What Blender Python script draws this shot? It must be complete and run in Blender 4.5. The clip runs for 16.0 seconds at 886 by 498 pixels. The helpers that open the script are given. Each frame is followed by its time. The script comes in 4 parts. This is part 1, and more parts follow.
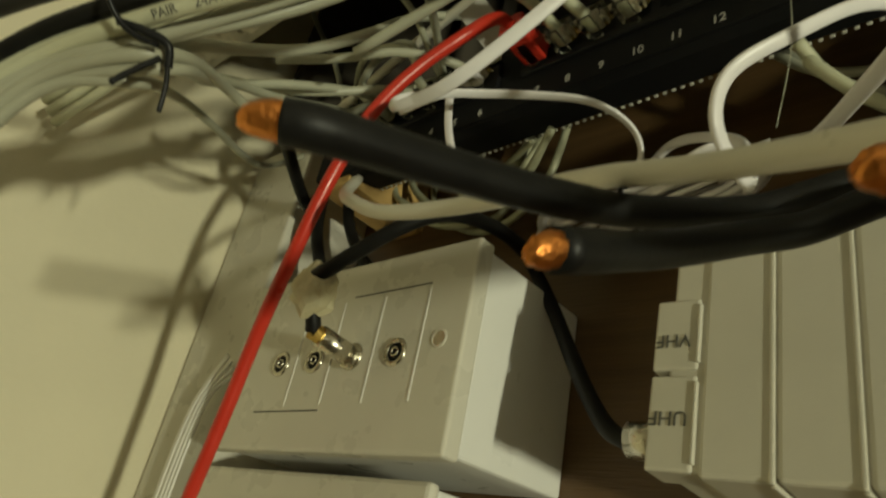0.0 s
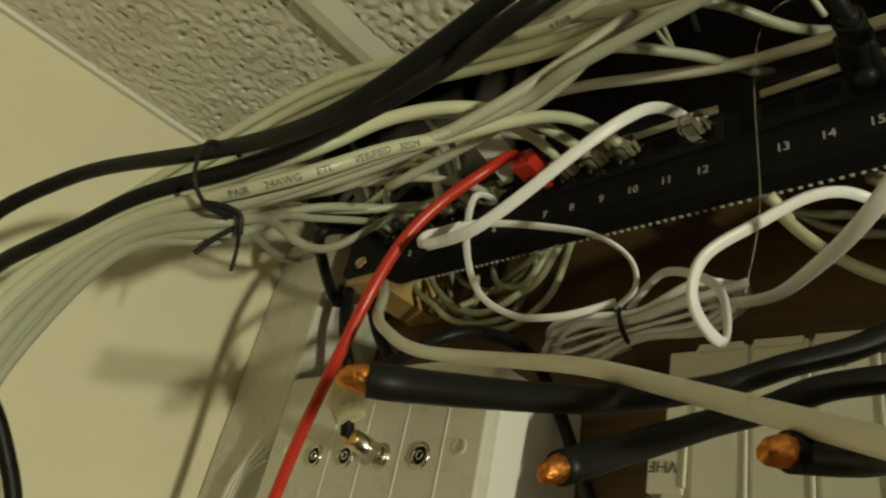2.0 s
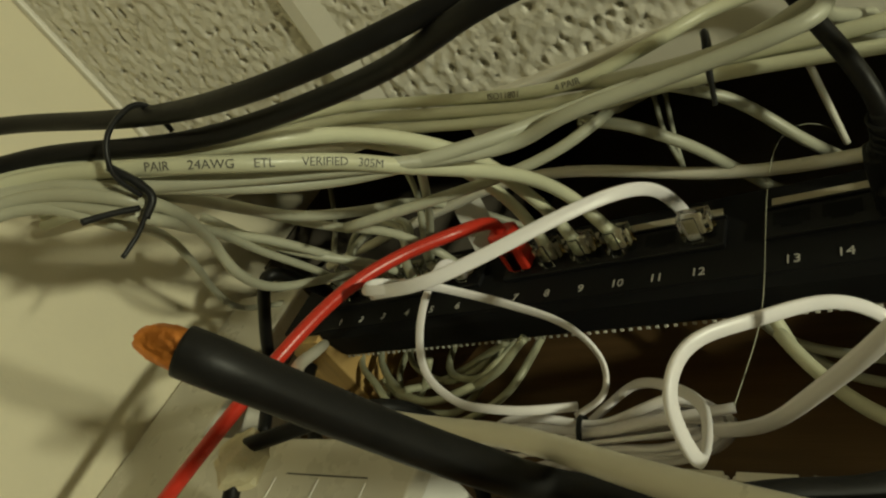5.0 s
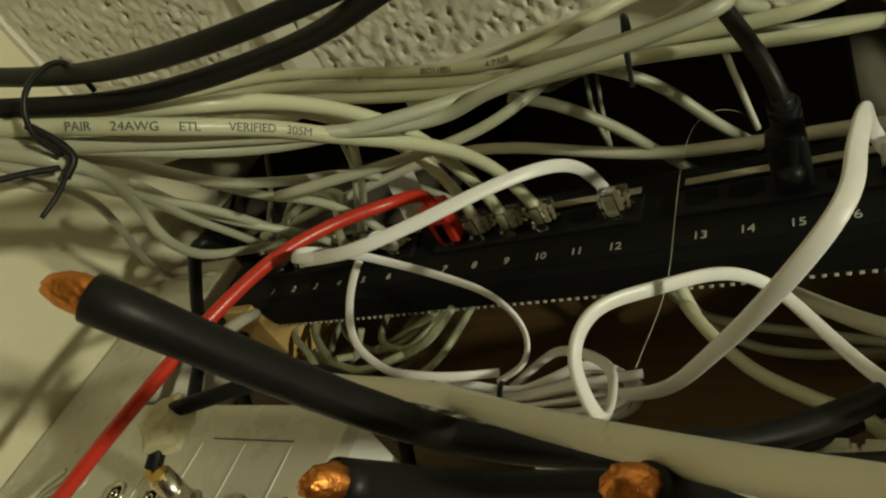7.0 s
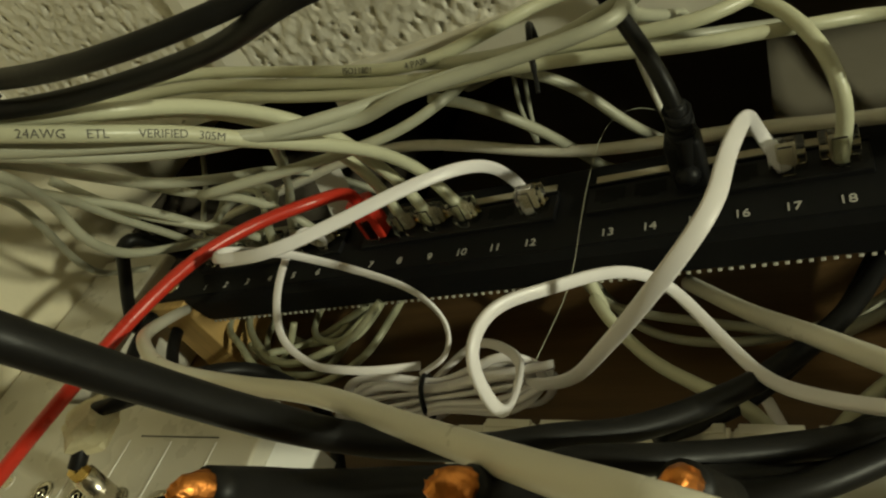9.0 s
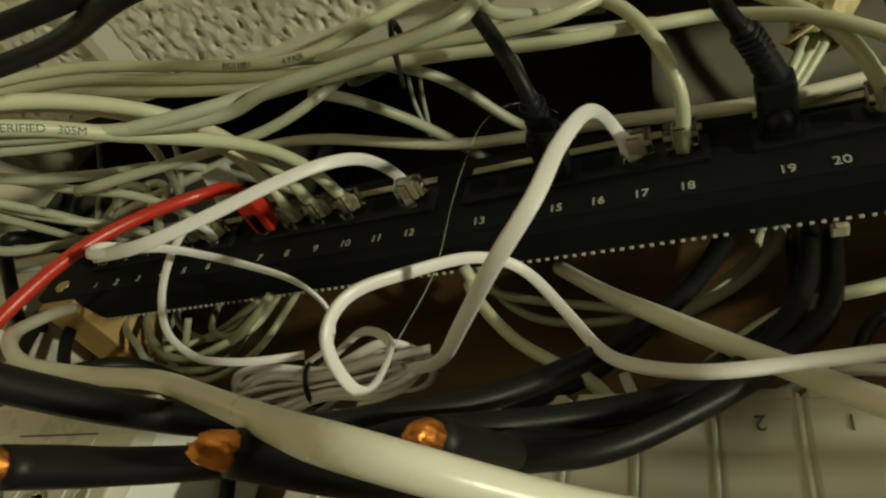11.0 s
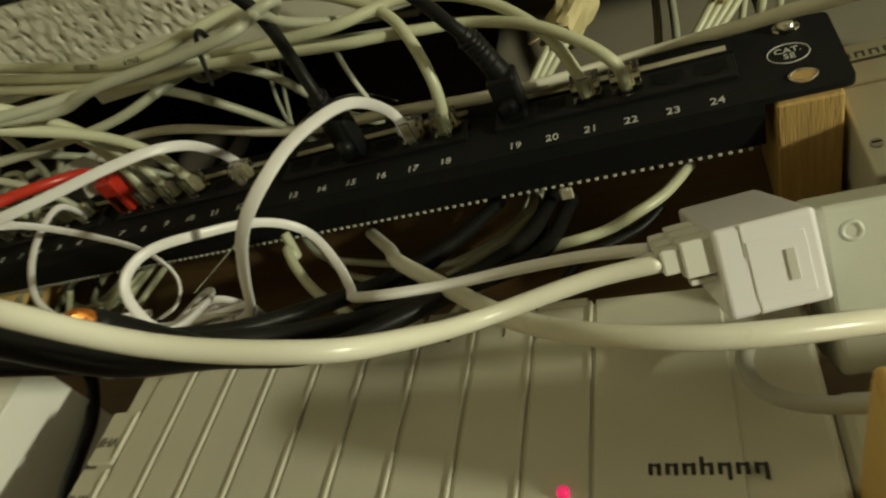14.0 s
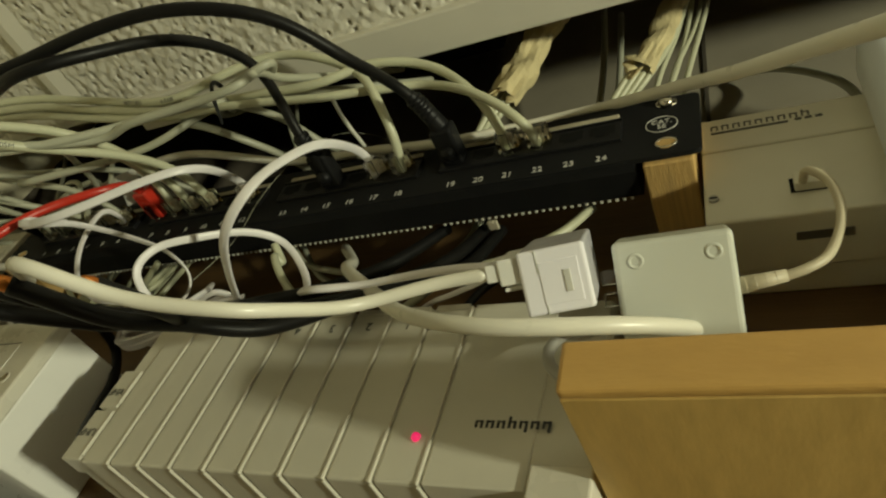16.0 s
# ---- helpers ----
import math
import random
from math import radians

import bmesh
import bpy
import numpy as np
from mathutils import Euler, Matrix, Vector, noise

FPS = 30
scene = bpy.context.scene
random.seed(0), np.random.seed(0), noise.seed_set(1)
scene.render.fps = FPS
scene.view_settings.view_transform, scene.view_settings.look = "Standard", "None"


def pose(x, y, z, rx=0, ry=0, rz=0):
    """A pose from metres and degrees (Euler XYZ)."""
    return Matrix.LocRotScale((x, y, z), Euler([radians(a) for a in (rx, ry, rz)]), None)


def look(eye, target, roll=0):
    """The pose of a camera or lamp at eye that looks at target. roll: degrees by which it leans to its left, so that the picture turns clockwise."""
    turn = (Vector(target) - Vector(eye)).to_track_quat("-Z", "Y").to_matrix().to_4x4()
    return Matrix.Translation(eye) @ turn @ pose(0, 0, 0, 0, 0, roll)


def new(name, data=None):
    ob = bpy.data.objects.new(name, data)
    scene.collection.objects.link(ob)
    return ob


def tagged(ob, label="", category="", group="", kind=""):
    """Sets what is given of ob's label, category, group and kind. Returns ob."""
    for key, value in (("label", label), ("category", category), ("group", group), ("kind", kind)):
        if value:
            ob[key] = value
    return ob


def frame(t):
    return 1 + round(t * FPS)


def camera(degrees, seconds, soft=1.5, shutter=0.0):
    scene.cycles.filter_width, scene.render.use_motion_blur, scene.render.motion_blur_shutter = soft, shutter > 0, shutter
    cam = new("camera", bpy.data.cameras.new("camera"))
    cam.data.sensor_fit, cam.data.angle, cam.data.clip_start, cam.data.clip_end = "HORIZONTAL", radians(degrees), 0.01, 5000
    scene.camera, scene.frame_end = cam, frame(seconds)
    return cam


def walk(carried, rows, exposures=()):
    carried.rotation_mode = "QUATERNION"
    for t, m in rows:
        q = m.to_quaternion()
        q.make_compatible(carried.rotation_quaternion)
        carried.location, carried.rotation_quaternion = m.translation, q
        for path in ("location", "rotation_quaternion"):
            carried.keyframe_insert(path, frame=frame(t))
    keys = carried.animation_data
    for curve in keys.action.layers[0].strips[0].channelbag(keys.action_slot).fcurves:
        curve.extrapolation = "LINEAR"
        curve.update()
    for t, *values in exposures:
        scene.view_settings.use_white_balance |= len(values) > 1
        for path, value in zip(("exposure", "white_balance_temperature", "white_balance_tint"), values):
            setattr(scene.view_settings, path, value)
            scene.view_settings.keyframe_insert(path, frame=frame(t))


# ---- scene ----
cam = camera(67.5, 16.0, soft=2.2, shutter=0.5)
PATH = [
    (0, (0.049, -0.267, 1.809), (-1.248, 0.963, 2.707), 12.1),
    (0.5, (0.066, -0.281, 1.817), (-1.23, 0.954, 2.707), 10.0),
    (1, (0.069, -0.29, 1.823), (-1.141, 1.007, 2.747), 7.0),
    (1.5, (0.066, -0.3, 1.824), (-1.135, 0.981, 2.782), 10.2),
    (2, (0.074, -0.308, 1.821), (-1.218, 0.858, 2.807), 13.1),
    (2.5, (0.067, -0.3, 1.812), (-1.243, 0.788, 2.862), 19.2),
    (3, (0.064, -0.287, 1.825), (-1.19, 0.786, 2.954), 19.9),
    (3.5, (0.055, -0.275, 1.833), (-1.16, 0.746, 3.05), 24.3),
    (6, (0.06, -0.265, 1.822), (-1.123, 0.714, 3.105), 26.6),
    (6.5, (0.066, -0.264, 1.823), (-1.027, 0.803, 3.114), 23.3),
    (7, (0.064, -0.265, 1.822), (-1.01, 0.835, 3.101), 23.3),
    (7.5, (0.065, -0.265, 1.82), (-0.981, 0.845, 3.113), 23.5),
    (8, (0.07, -0.268, 1.825), (-0.95, 0.892, 3.094), 21.2),
    (10.5, (0.098, -0.263, 1.824), (-0.772, 0.976, 3.131), 16.2),
    (11, (0.105, -0.261, 1.823), (-0.708, 1.015, 3.132), 13.9),
    (11.5, (0.112, -0.256, 1.82), (-0.65, 1.049, 3.13), 12.3),
    (12, (0.124, -0.252, 1.819), (-0.565, 1.085, 3.138), 10.1),
    (12.5, (0.135, -0.253, 1.823), (-0.487, 1.119, 3.138), 7.9),
    (13, (0.148, -0.246, 1.816), (-0.423, 1.133, 3.147), 7.3),
    (13.5, (0.163, -0.246, 1.81), (-0.409, 1.15, 3.123), 6.9),
    (14, (0.186, -0.263, 1.793), (-0.543, 1.077, 3.087), 9.7),
    (14.5, (0.205, -0.278, 1.773), (-0.591, 1.059, 3.03), 11.3),
    (15, (0.23, -0.28, 1.763), (-0.597, 1.041, 3.017), 13.6),
    (15.5, (0.246, -0.286, 1.759), (-0.594, 0.969, 3.07), 15.8),
    (16, (0.258, -0.284, 1.754), (-0.597, 0.942, 3.083), 17.7),
]
walk(cam, [(t, look(eye, target, roll)) for t, eye, target, roll in PATH])

# ---------------------------------------------------------------- light
world = bpy.data.worlds.new("world")
scene.world = world
world.use_nodes = True
world.node_tree.nodes["Background"].inputs[0].default_value = (1.0, 0.9, 0.7, 1)
world.node_tree.nodes["Background"].inputs[1].default_value = 0.008

LAMP = Vector((1.30, -0.475, 1.615))
lamp_data = bpy.data.lights.new("work_lamp", "AREA")
lamp_data.shape, lamp_data.size, lamp_data.size_y = "RECTANGLE", 0.030, 0.085
lamp_data.energy, lamp_data.color = 11.2, (0.99, 1.0, 0.70)
lamp = new("work_lamp", lamp_data)
lamp.matrix_world = look(LAMP, (-0.15, -0.16, 1.97))
# Weak fill added behind the camera, from no known source, to lift shadows.
fill_data = bpy.data.lights.new("fill_lamp", "AREA")
fill_data.shape, fill_data.size = "DISK", 0.30
fill_data.energy, fill_data.color = 0.20, (1.0, 0.96, 0.68)
room = new("fill_lamp", fill_data)
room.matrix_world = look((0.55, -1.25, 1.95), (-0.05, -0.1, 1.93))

# ---------------------------------------------------------------- materials


def mat(name, color, rough=0.5, metal=0.0, var=0.15, scale=60.0, bump=0.0, bump_scale=400.0, stretch=(1, 1, 1), dirt=0.0, dirt_color=(0.2, 0.17, 0.1), clear=0.0, coat=0.0, spec=0.5):
    m = bpy.data.materials.new(name)
    m.use_nodes = True
    nt = m.node_tree
    bsdf = nt.nodes["Principled BSDF"]
    bsdf.inputs["Roughness"].default_value = rough
    bsdf.inputs["Metallic"].default_value = metal
    bsdf.inputs["Transmission Weight"].default_value = clear
    bsdf.inputs["Coat Weight"].default_value = coat
    bsdf.inputs["Specular IOR Level"].default_value = 0.2 if max(color) < 0.02 else spec
    tc = nt.nodes.new("ShaderNodeTexCoord")
    mp = nt.nodes.new("ShaderNodeMapping")
    mp.inputs["Scale"].default_value = stretch
    nt.links.new(tc.outputs["Object"], mp.inputs["Vector"])

    def noise_node(s, detail):
        n = nt.nodes.new("ShaderNodeTexNoise")
        n.inputs["Scale"].default_value, n.inputs["Detail"].default_value = s, detail
        nt.links.new(mp.outputs["Vector"], n.inputs["Vector"])
        return n

    fine = noise_node(scale, 5)
    ramp = nt.nodes.new("ShaderNodeMix")
    ramp.data_type = "RGBA"
    ramp.inputs["A"].default_value = (*[c * (1 - var) for c in color], 1)
    ramp.inputs["B"].default_value = (*[min(1, c * (1 + var)) for c in color], 1)
    nt.links.new(fine.outputs["Fac"], ramp.inputs["Factor"])
    out = ramp.outputs["Result"]
    if dirt:
        big = noise_node(scale * 0.22, 6)
        cr = nt.nodes.new("ShaderNodeMapRange")
        cr.inputs["From Min"].default_value, cr.inputs["From Max"].default_value = 0.5, 0.72
        cr.inputs["To Max"].default_value = dirt
        nt.links.new(big.outputs["Fac"], cr.inputs["Value"])
        mix = nt.nodes.new("ShaderNodeMix")
        mix.data_type = "RGBA"
        nt.links.new(cr.outputs["Result"], mix.inputs["Factor"])
        nt.links.new(out, mix.inputs["A"])
        mix.inputs["B"].default_value = (*dirt_color, 1)
        out = mix.outputs["Result"]
    nt.links.new(out, bsdf.inputs["Base Color"])
    rr = nt.nodes.new("ShaderNodeMapRange")
    rr.inputs["To Min"].default_value, rr.inputs["To Max"].default_value = max(0.02, rough - 0.1), min(1, rough + 0.12)
    nt.links.new(fine.outputs["Fac"], rr.inputs["Value"])
    nt.links.new(rr.outputs["Result"], bsdf.inputs["Roughness"])
    if bump:
        bn = noise_node(bump_scale, 4)
        b = nt.nodes.new("ShaderNodeBump")
        b.inputs["Strength"].default_value, b.inputs["Distance"].default_value = bump, 0.001
        nt.links.new(bn.outputs["Fac"], b.inputs["Height"])
        nt.links.new(b.outputs["Normal"], bsdf.inputs["Normal"])
    return m


M_WALL = mat("cream_emulsion", (0.74, 0.68, 0.50), 0.65, var=0.05, scale=25, bump=0.25, bump_scale=260, dirt=0.12, dirt_color=(0.5, 0.43, 0.28))
M_ARTEX = mat("stippled_white_ceiling", (0.72, 0.69, 0.60), 0.6, var=0.1, scale=90, bump=0.5, bump_scale=500, dirt=0.25, dirt_color=(0.45, 0.4, 0.3))
M_PAINT = mat("white_gloss_paint", (0.72, 0.69, 0.60), 0.4, var=0.05, scale=40, bump=0.1, bump_scale=150, dirt=0.15, dirt_color=(0.45, 0.4, 0.28))
M_GREY = mat("grey_wall_plaster", (0.37, 0.33, 0.25), 0.8, var=0.14, scale=22, bump=0.15, bump_scale=260, dirt=0.3)
M_BOARD = mat("varnished_brown_board", (0.125, 0.070, 0.027), 0.42, var=0.45, scale=18, bump=0.25, bump_scale=90, stretch=(0.7, 1, 12), dirt=0.3, dirt_color=(0.07, 0.035, 0.012))
M_PINE = mat("varnished_pine", (0.62, 0.375, 0.115), 0.42, var=0.16, scale=22, bump=0.25, bump_scale=110, stretch=(2.0, 6, 6), dirt=0.4, dirt_color=(0.40, 0.22, 0.06))
M_CHIP = mat("varnished_pine_face", (0.62, 0.41, 0.13), 0.5, var=0.24, scale=60, bump=0.08, bump_scale=220, stretch=(4, 1.0, 4), dirt=0.35, dirt_color=(0.50, 0.31, 0.09))
M_PINE_END = mat("pine_end_grain", (0.56, 0.36, 0.13), 0.6, var=0.35, scale=30, bump=0.4, bump_scale=120, stretch=(18, 1, 1), dirt=0.2)
M_AMP = mat("warm_grey_plastic", (0.61, 0.58, 0.49), 0.36, var=0.05, scale=70, bump=0.08, bump_scale=1800, dirt=0.1, dirt_color=(0.42, 0.38, 0.27))
M_PLATE = mat("ivory_gloss_plastic", (0.66, 0.63, 0.54), 0.28, var=0.04, scale=60, bump=0.03, bump_scale=900, dirt=0.12, dirt_color=(0.5, 0.45, 0.32))
M_WHITE = mat("white_plastic", (0.80, 0.79, 0.75), 0.3, var=0.03, scale=60, bump=0.03, bump_scale=900)
M_CUBE = mat("bright_white_plastic", (0.88, 0.86, 0.92), 0.12, var=0.02, scale=60, bump=0.02, bump_scale=900)
M_GREYBOX = mat("pale_grey_plastic", (0.58, 0.59, 0.52), 0.4, var=0.04, scale=80, bump=0.12, bump_scale=2200)
M_OR = mat("cream_socket_plastic", (0.70, 0.67, 0.56), 0.45, var=0.05, scale=60, bump=0.06, bump_scale=900, dirt=0.15, dirt_color=(0.5, 0.45, 0.32))
M_HOUSING = mat("bluish_white_plastic", (0.60, 0.63, 0.66), 0.35, var=0.04, scale=60, bump=0.04, bump_scale=900)
M_BLACK = mat("black_painted_steel", (0.014, 0.014, 0.0145), 0.6, var=0.25, scale=300, bump=0.12, bump_scale=2500)
M_BLACK.node_tree.nodes["Principled BSDF"].inputs["Specular IOR Level"].default_value = 0.10
M_BLACKP = mat("black_plastic", (0.011, 0.011, 0.0115), 0.42, var=0.2, scale=120, bump=0.1, bump_scale=1500)
# Near-black in place of the shade inside openings, which have no depth.
M_HOLE = mat("hole_shade", (0.005, 0.005, 0.005), 0.8, var=0.1)
M_RUBBER = mat("black_cable_sheath", (0.009, 0.0087, 0.0082), 0.42, var=0.3, scale=160, bump=0.06, bump_scale=500, dirt=0.15, dirt_color=(0.02, 0.018, 0.014))
M_CAT = mat("grey_cable_sheath", (0.42, 0.42, 0.325), 0.38, var=0.08, scale=90, bump=0.12, bump_scale=700, dirt=0.3, dirt_color=(0.3, 0.27, 0.17))
M_CATL = mat("pale_cable_sheath", (0.55, 0.55, 0.395), 0.34, var=0.06, scale=90, bump=0.12, bump_scale=700, dirt=0.2, dirt_color=(0.38, 0.34, 0.2))
M_FLAT = mat("white_flat_cable", (0.80, 0.77, 0.78), 0.36, var=0.04, scale=90, bump=0.06, bump_scale=700, dirt=0.12, dirt_color=(0.55, 0.5, 0.4))
M_THICK = mat("ivory_round_cable", (0.74, 0.71, 0.61), 0.3, var=0.04, scale=70, bump=0.06, bump_scale=500, dirt=0.12, dirt_color=(0.5, 0.45, 0.3))
M_CORD = mat("ivory_cord_sheath", (0.52, 0.46, 0.33), 0.45, var=0.06, scale=90)
M_RED = mat("red_cable_sheath", (0.56, 0.035, 0.018), 0.3, var=0.15, scale=90, bump=0.1, bump_scale=600, dirt=0.1, dirt_color=(0.25, 0.02, 0.01))
M_CLEAR = mat("clear_plug_plastic", (0.86, 0.85, 0.78), 0.06, var=0.03, clear=1.0)
M_TAPE = mat("yellowed_tape", (0.62, 0.56, 0.36), 0.5, var=0.15, scale=120, bump=0.5, bump_scale=300)
M_PAPER = mat("masking_tape_paper", (0.64, 0.54, 0.30), 0.75, var=0.15, scale=70, bump=0.6, bump_scale=250, dirt=0.3, dirt_color=(0.4, 0.3, 0.13))
M_STEEL = mat("nickel_steel", (0.62, 0.58, 0.48), 0.25, 1.0, var=0.1, scale=200)
M_BRASS = mat("brass", (0.75, 0.52, 0.16), 0.2, 1.0, var=0.1, scale=200)
M_COPPER = mat("bare_copper", (0.78, 0.29, 0.07), 0.38, 1.0, var=0.3, scale=420, bump=0.35, bump_scale=900)
M_TOOTH = mat("grey_contact_plastic", (0.62, 0.60, 0.52), 0.4, var=0.1, scale=300)
M_LABEL = mat("tan_paper_label", (0.50, 0.45, 0.34), 0.7, var=0.12, scale=120, bump=0.2, bump_scale=500)
M_PRINTW = mat("white_print", (0.60, 0.59, 0.55), 0.6, var=0.03)
M_PRINTB = mat("black_print", (0.02, 0.02, 0.02), 0.6, var=0.03)
M_PRINTG = mat("grey_print", (0.10, 0.095, 0.08), 0.6, var=0.03)
M_CARD = mat("grey_card", (0.42, 0.41, 0.38), 0.5, var=0.06, scale=50)
M_TIE = mat("black_twist_tie", (0.014, 0.014, 0.014), 0.35, var=0.2, scale=200)
M_TWIST = mat("grey_green_wire", (0.40, 0.40, 0.27), 0.4, var=0.35, scale=120)
M_FLOOR = mat("dark_carpet", (0.10, 0.085, 0.06), 0.95, var=0.3, scale=120, bump=0.8, bump_scale=300)
# Dark colour for the shade in the ceiling gap and for the wall joint.
M_DARK = mat("gap_shade_and_joint", (0.09, 0.075, 0.055), 0.9, var=0.3, scale=20)
# Dull brown chosen to limit bounce from the unseen walls.
M_ROOM = mat("low_bounce_brown", (0.30, 0.25, 0.16), 0.8, var=0.1, scale=10)
M_LED = bpy.data.materials.new("red_led_lens")
M_LED.use_nodes = True
led = M_LED.node_tree.nodes["Principled BSDF"]
led.inputs["Base Color"].default_value = (0.7, 0.02, 0.08, 1)
led.inputs["Roughness"].default_value = 0.25
led.inputs["Emission Color"].default_value = (1.0, 0.03, 0.17, 1)
led.inputs["Emission Strength"].default_value = 0.6

# ---------------------------------------------------------------- building helpers


def link_mesh(name, me, material, parent=None, label="", smooth=False):
    me.materials.append(material)
    for p in me.polygons:
        p.use_smooth = smooth
    ob = new(name, me)
    if parent:
        ob.parent = parent
    return tagged(ob, label)


def part(name, bm, material, parent=None, label="", smooth=False):
    me = bpy.data.meshes.new(name)
    bm.normal_update()
    bm.to_mesh(me)
    bm.free()
    return link_mesh(name, me, material, parent, label, smooth)


def box(x0, x1, y0, y1, z0, z1, bevel=0.0, seg=2):
    bm = bmesh.new()
    bmesh.ops.create_cube(bm, size=1.0)
    for v in bm.verts:
        v.co = Vector((x0 + (v.co.x + 0.5) * (x1 - x0), y0 + (v.co.y + 0.5) * (y1 - y0), z0 + (v.co.z + 0.5) * (z1 - z0)))
    if bevel:
        bmesh.ops.bevel(bm, geom=bm.edges[:], offset=bevel, segments=seg, affect="EDGES", profile=0.5)
    return bm


def prism(profile, x0, x1, bevel=0.0):
    """A (y, z) profile drawn out along x."""
    bm = bmesh.new()
    a = [bm.verts.new((x0, y, z)) for y, z in profile]
    b = [bm.verts.new((x1, y, z)) for y, z in profile]
    n = len(profile)
    bm.faces.new(a)
    bm.faces.new(b[::-1])
    for i in range(n):
        bm.faces.new((a[i], b[i], b[(i + 1) % n], a[(i + 1) % n]))
    bmesh.ops.recalc_face_normals(bm, faces=bm.faces[:])
    if bevel:
        bmesh.ops.bevel(bm, geom=bm.edges[:], offset=bevel, segments=2, affect="EDGES", profile=0.5)
    return bm


def disc(x, y, z, r, depth, axis=(0, 1, 0), n=20, r2=None):
    bm = bmesh.new()
    bmesh.ops.create_cone(bm, cap_ends=True, segments=n, radius1=r, radius2=r if r2 is None else r2, depth=depth)
    q = Vector((0, 0, 1)).rotation_difference(Vector(axis))
    bmesh.ops.transform(bm, matrix=Matrix.Translation((x, y, z)) @ q.to_matrix().to_4x4(), verts=bm.verts[:])
    return bm


def ring(x, y, z, r, tube, axis=(0, 1, 0), n=24, m=8, sx=1.0):
    bm = bmesh.new()
    q = Vector((0, 0, 1)).rotation_difference(Vector(axis)).to_matrix()
    rows = []
    for i in range(n):
        a = 2 * math.pi * i / n
        rows.append([bm.verts.new(Vector((x, y, z)) + q @ Vector((math.cos(a) * (r * sx + tube * math.cos(b)), math.sin(a) * (r + tube * math.cos(b)), tube * math.sin(b)))) for b in [2 * math.pi * j / m for j in range(m)]])
    for i in range(n):
        for j in range(m):
            bm.faces.new((rows[i][j], rows[(i + 1) % n][j], rows[(i + 1) % n][(j + 1) % m], rows[i][(j + 1) % m]))
    bmesh.ops.recalc_face_normals(bm, faces=bm.faces[:])
    return bm


def spline(points, n=8):
    c = np.array(points, float)
    p = np.vstack([2 * c[0] - c[1], c, 2 * c[-1] - c[-2]])
    u = np.linspace(0, 1, n, endpoint=False)[:, None]
    out = []
    for i in range(len(c) - 1):
        a, b, d, e = p[i:i + 4]
        out.append(0.5 * (2 * b + (d - a) * u + (2 * a - 5 * b + 4 * d - e) * u ** 2 + (3 * b - a - 3 * d + e) * u ** 3))
    s = np.vstack(out + [c[-1:]])
    for _ in range(5):
        s[1:-1] = 0.25 * s[:-2] + 0.5 * s[1:-1] + 0.25 * s[2:]
    return s


def frames_along(s, first=(0, -1, 0.2), twist=0.0, fixed=False):
    t = np.gradient(s, axis=0)
    t /= np.linalg.norm(t, axis=1)[:, None]
    u = np.array(first, float)
    rows = []
    for i in range(len(s)):
        if fixed:
            u = 0.8 * np.array(first, float) + 0.2 * u
        u = u - t[i] * (u @ t[i])
        u /= np.linalg.norm(u)
        a = twist * i / (len(s) - 1)
        w = np.cross(t[i], u)
        rows.append((t[i], u * math.cos(a) + w * math.sin(a), w * math.cos(a) - u * math.sin(a)))
    return rows


def sweep(name, points, rw, rt=None, material=None, parent=None, label="", m=12, n=8, first=(0, -1, 0.2), twist=0.0, wobble=0.0, taper=1.0, fixed=False):
    """A cable: rw half its width, rt half its thickness (flat cable) or the same (round cable)."""
    s = spline(points, n)
    rt = rt or rw
    fr = frames_along(s, first, twist, fixed)
    verts, faces = [], []
    for i, (p, (t, u, w)) in enumerate(zip(s, fr)):
        k = 1 + wobble * noise.noise(Vector(p) * 90)
        k *= 1 - (1 - taper) * i / (len(s) - 1)
        for j in range(m):
            a = 2 * math.pi * j / m
            ca, sa = math.cos(a), math.sin(a)
            if rt < rw * 0.8:
                ca = math.copysign(abs(ca) ** 0.5, ca)
                sa = math.copysign(abs(sa) ** 0.7, sa)
            verts.append(tuple(p + k * (w * rw * ca + u * rt * sa)))
    for i in range(len(s) - 1):
        for j in range(m):
            a, b = i * m + j, i * m + (j + 1) % m
            faces.append((a, b, b + m, a + m))
    faces.append(tuple(range(m))[::-1])
    faces.append(tuple(range((len(s) - 1) * m, len(s) * m)))
    me = bpy.data.meshes.new(name)
    me.from_pydata(verts, [], faces)
    me.update()
    return link_mesh(name, me, material, parent, label, True)


def words(name, body, size, m, material, parent, label="", depth=0.0001, align="CENTER", squash=1.0):
    cu = bpy.data.curves.new(name, "FONT")
    cu.body, cu.size, cu.extrude, cu.align_x, cu.align_y = body, size, depth, align, "CENTER"
    cu.resolution_u = 3
    tmp = bpy.data.objects.new(name, cu)
    me = bpy.data.meshes.new_from_object(tmp)
    bpy.data.objects.remove(tmp)
    bpy.data.curves.remove(cu)
    me.transform(Matrix(m) @ Matrix.Diagonal((squash, 1, 1, 1)))
    return link_mesh(name, me, material, parent, label)


def front(x, y, z, turned=False):
    """A pose on a wall's face that looks out to the room; turned: upside down."""
    return pose(x, y, z, 90, 180 if turned else 0, 0)


def empty(name, label, category, at, group="", kind=""):
    ob = new(name)
    ob.empty_display_size = 0.01
    return tagged(ob, label, category, group, kind)


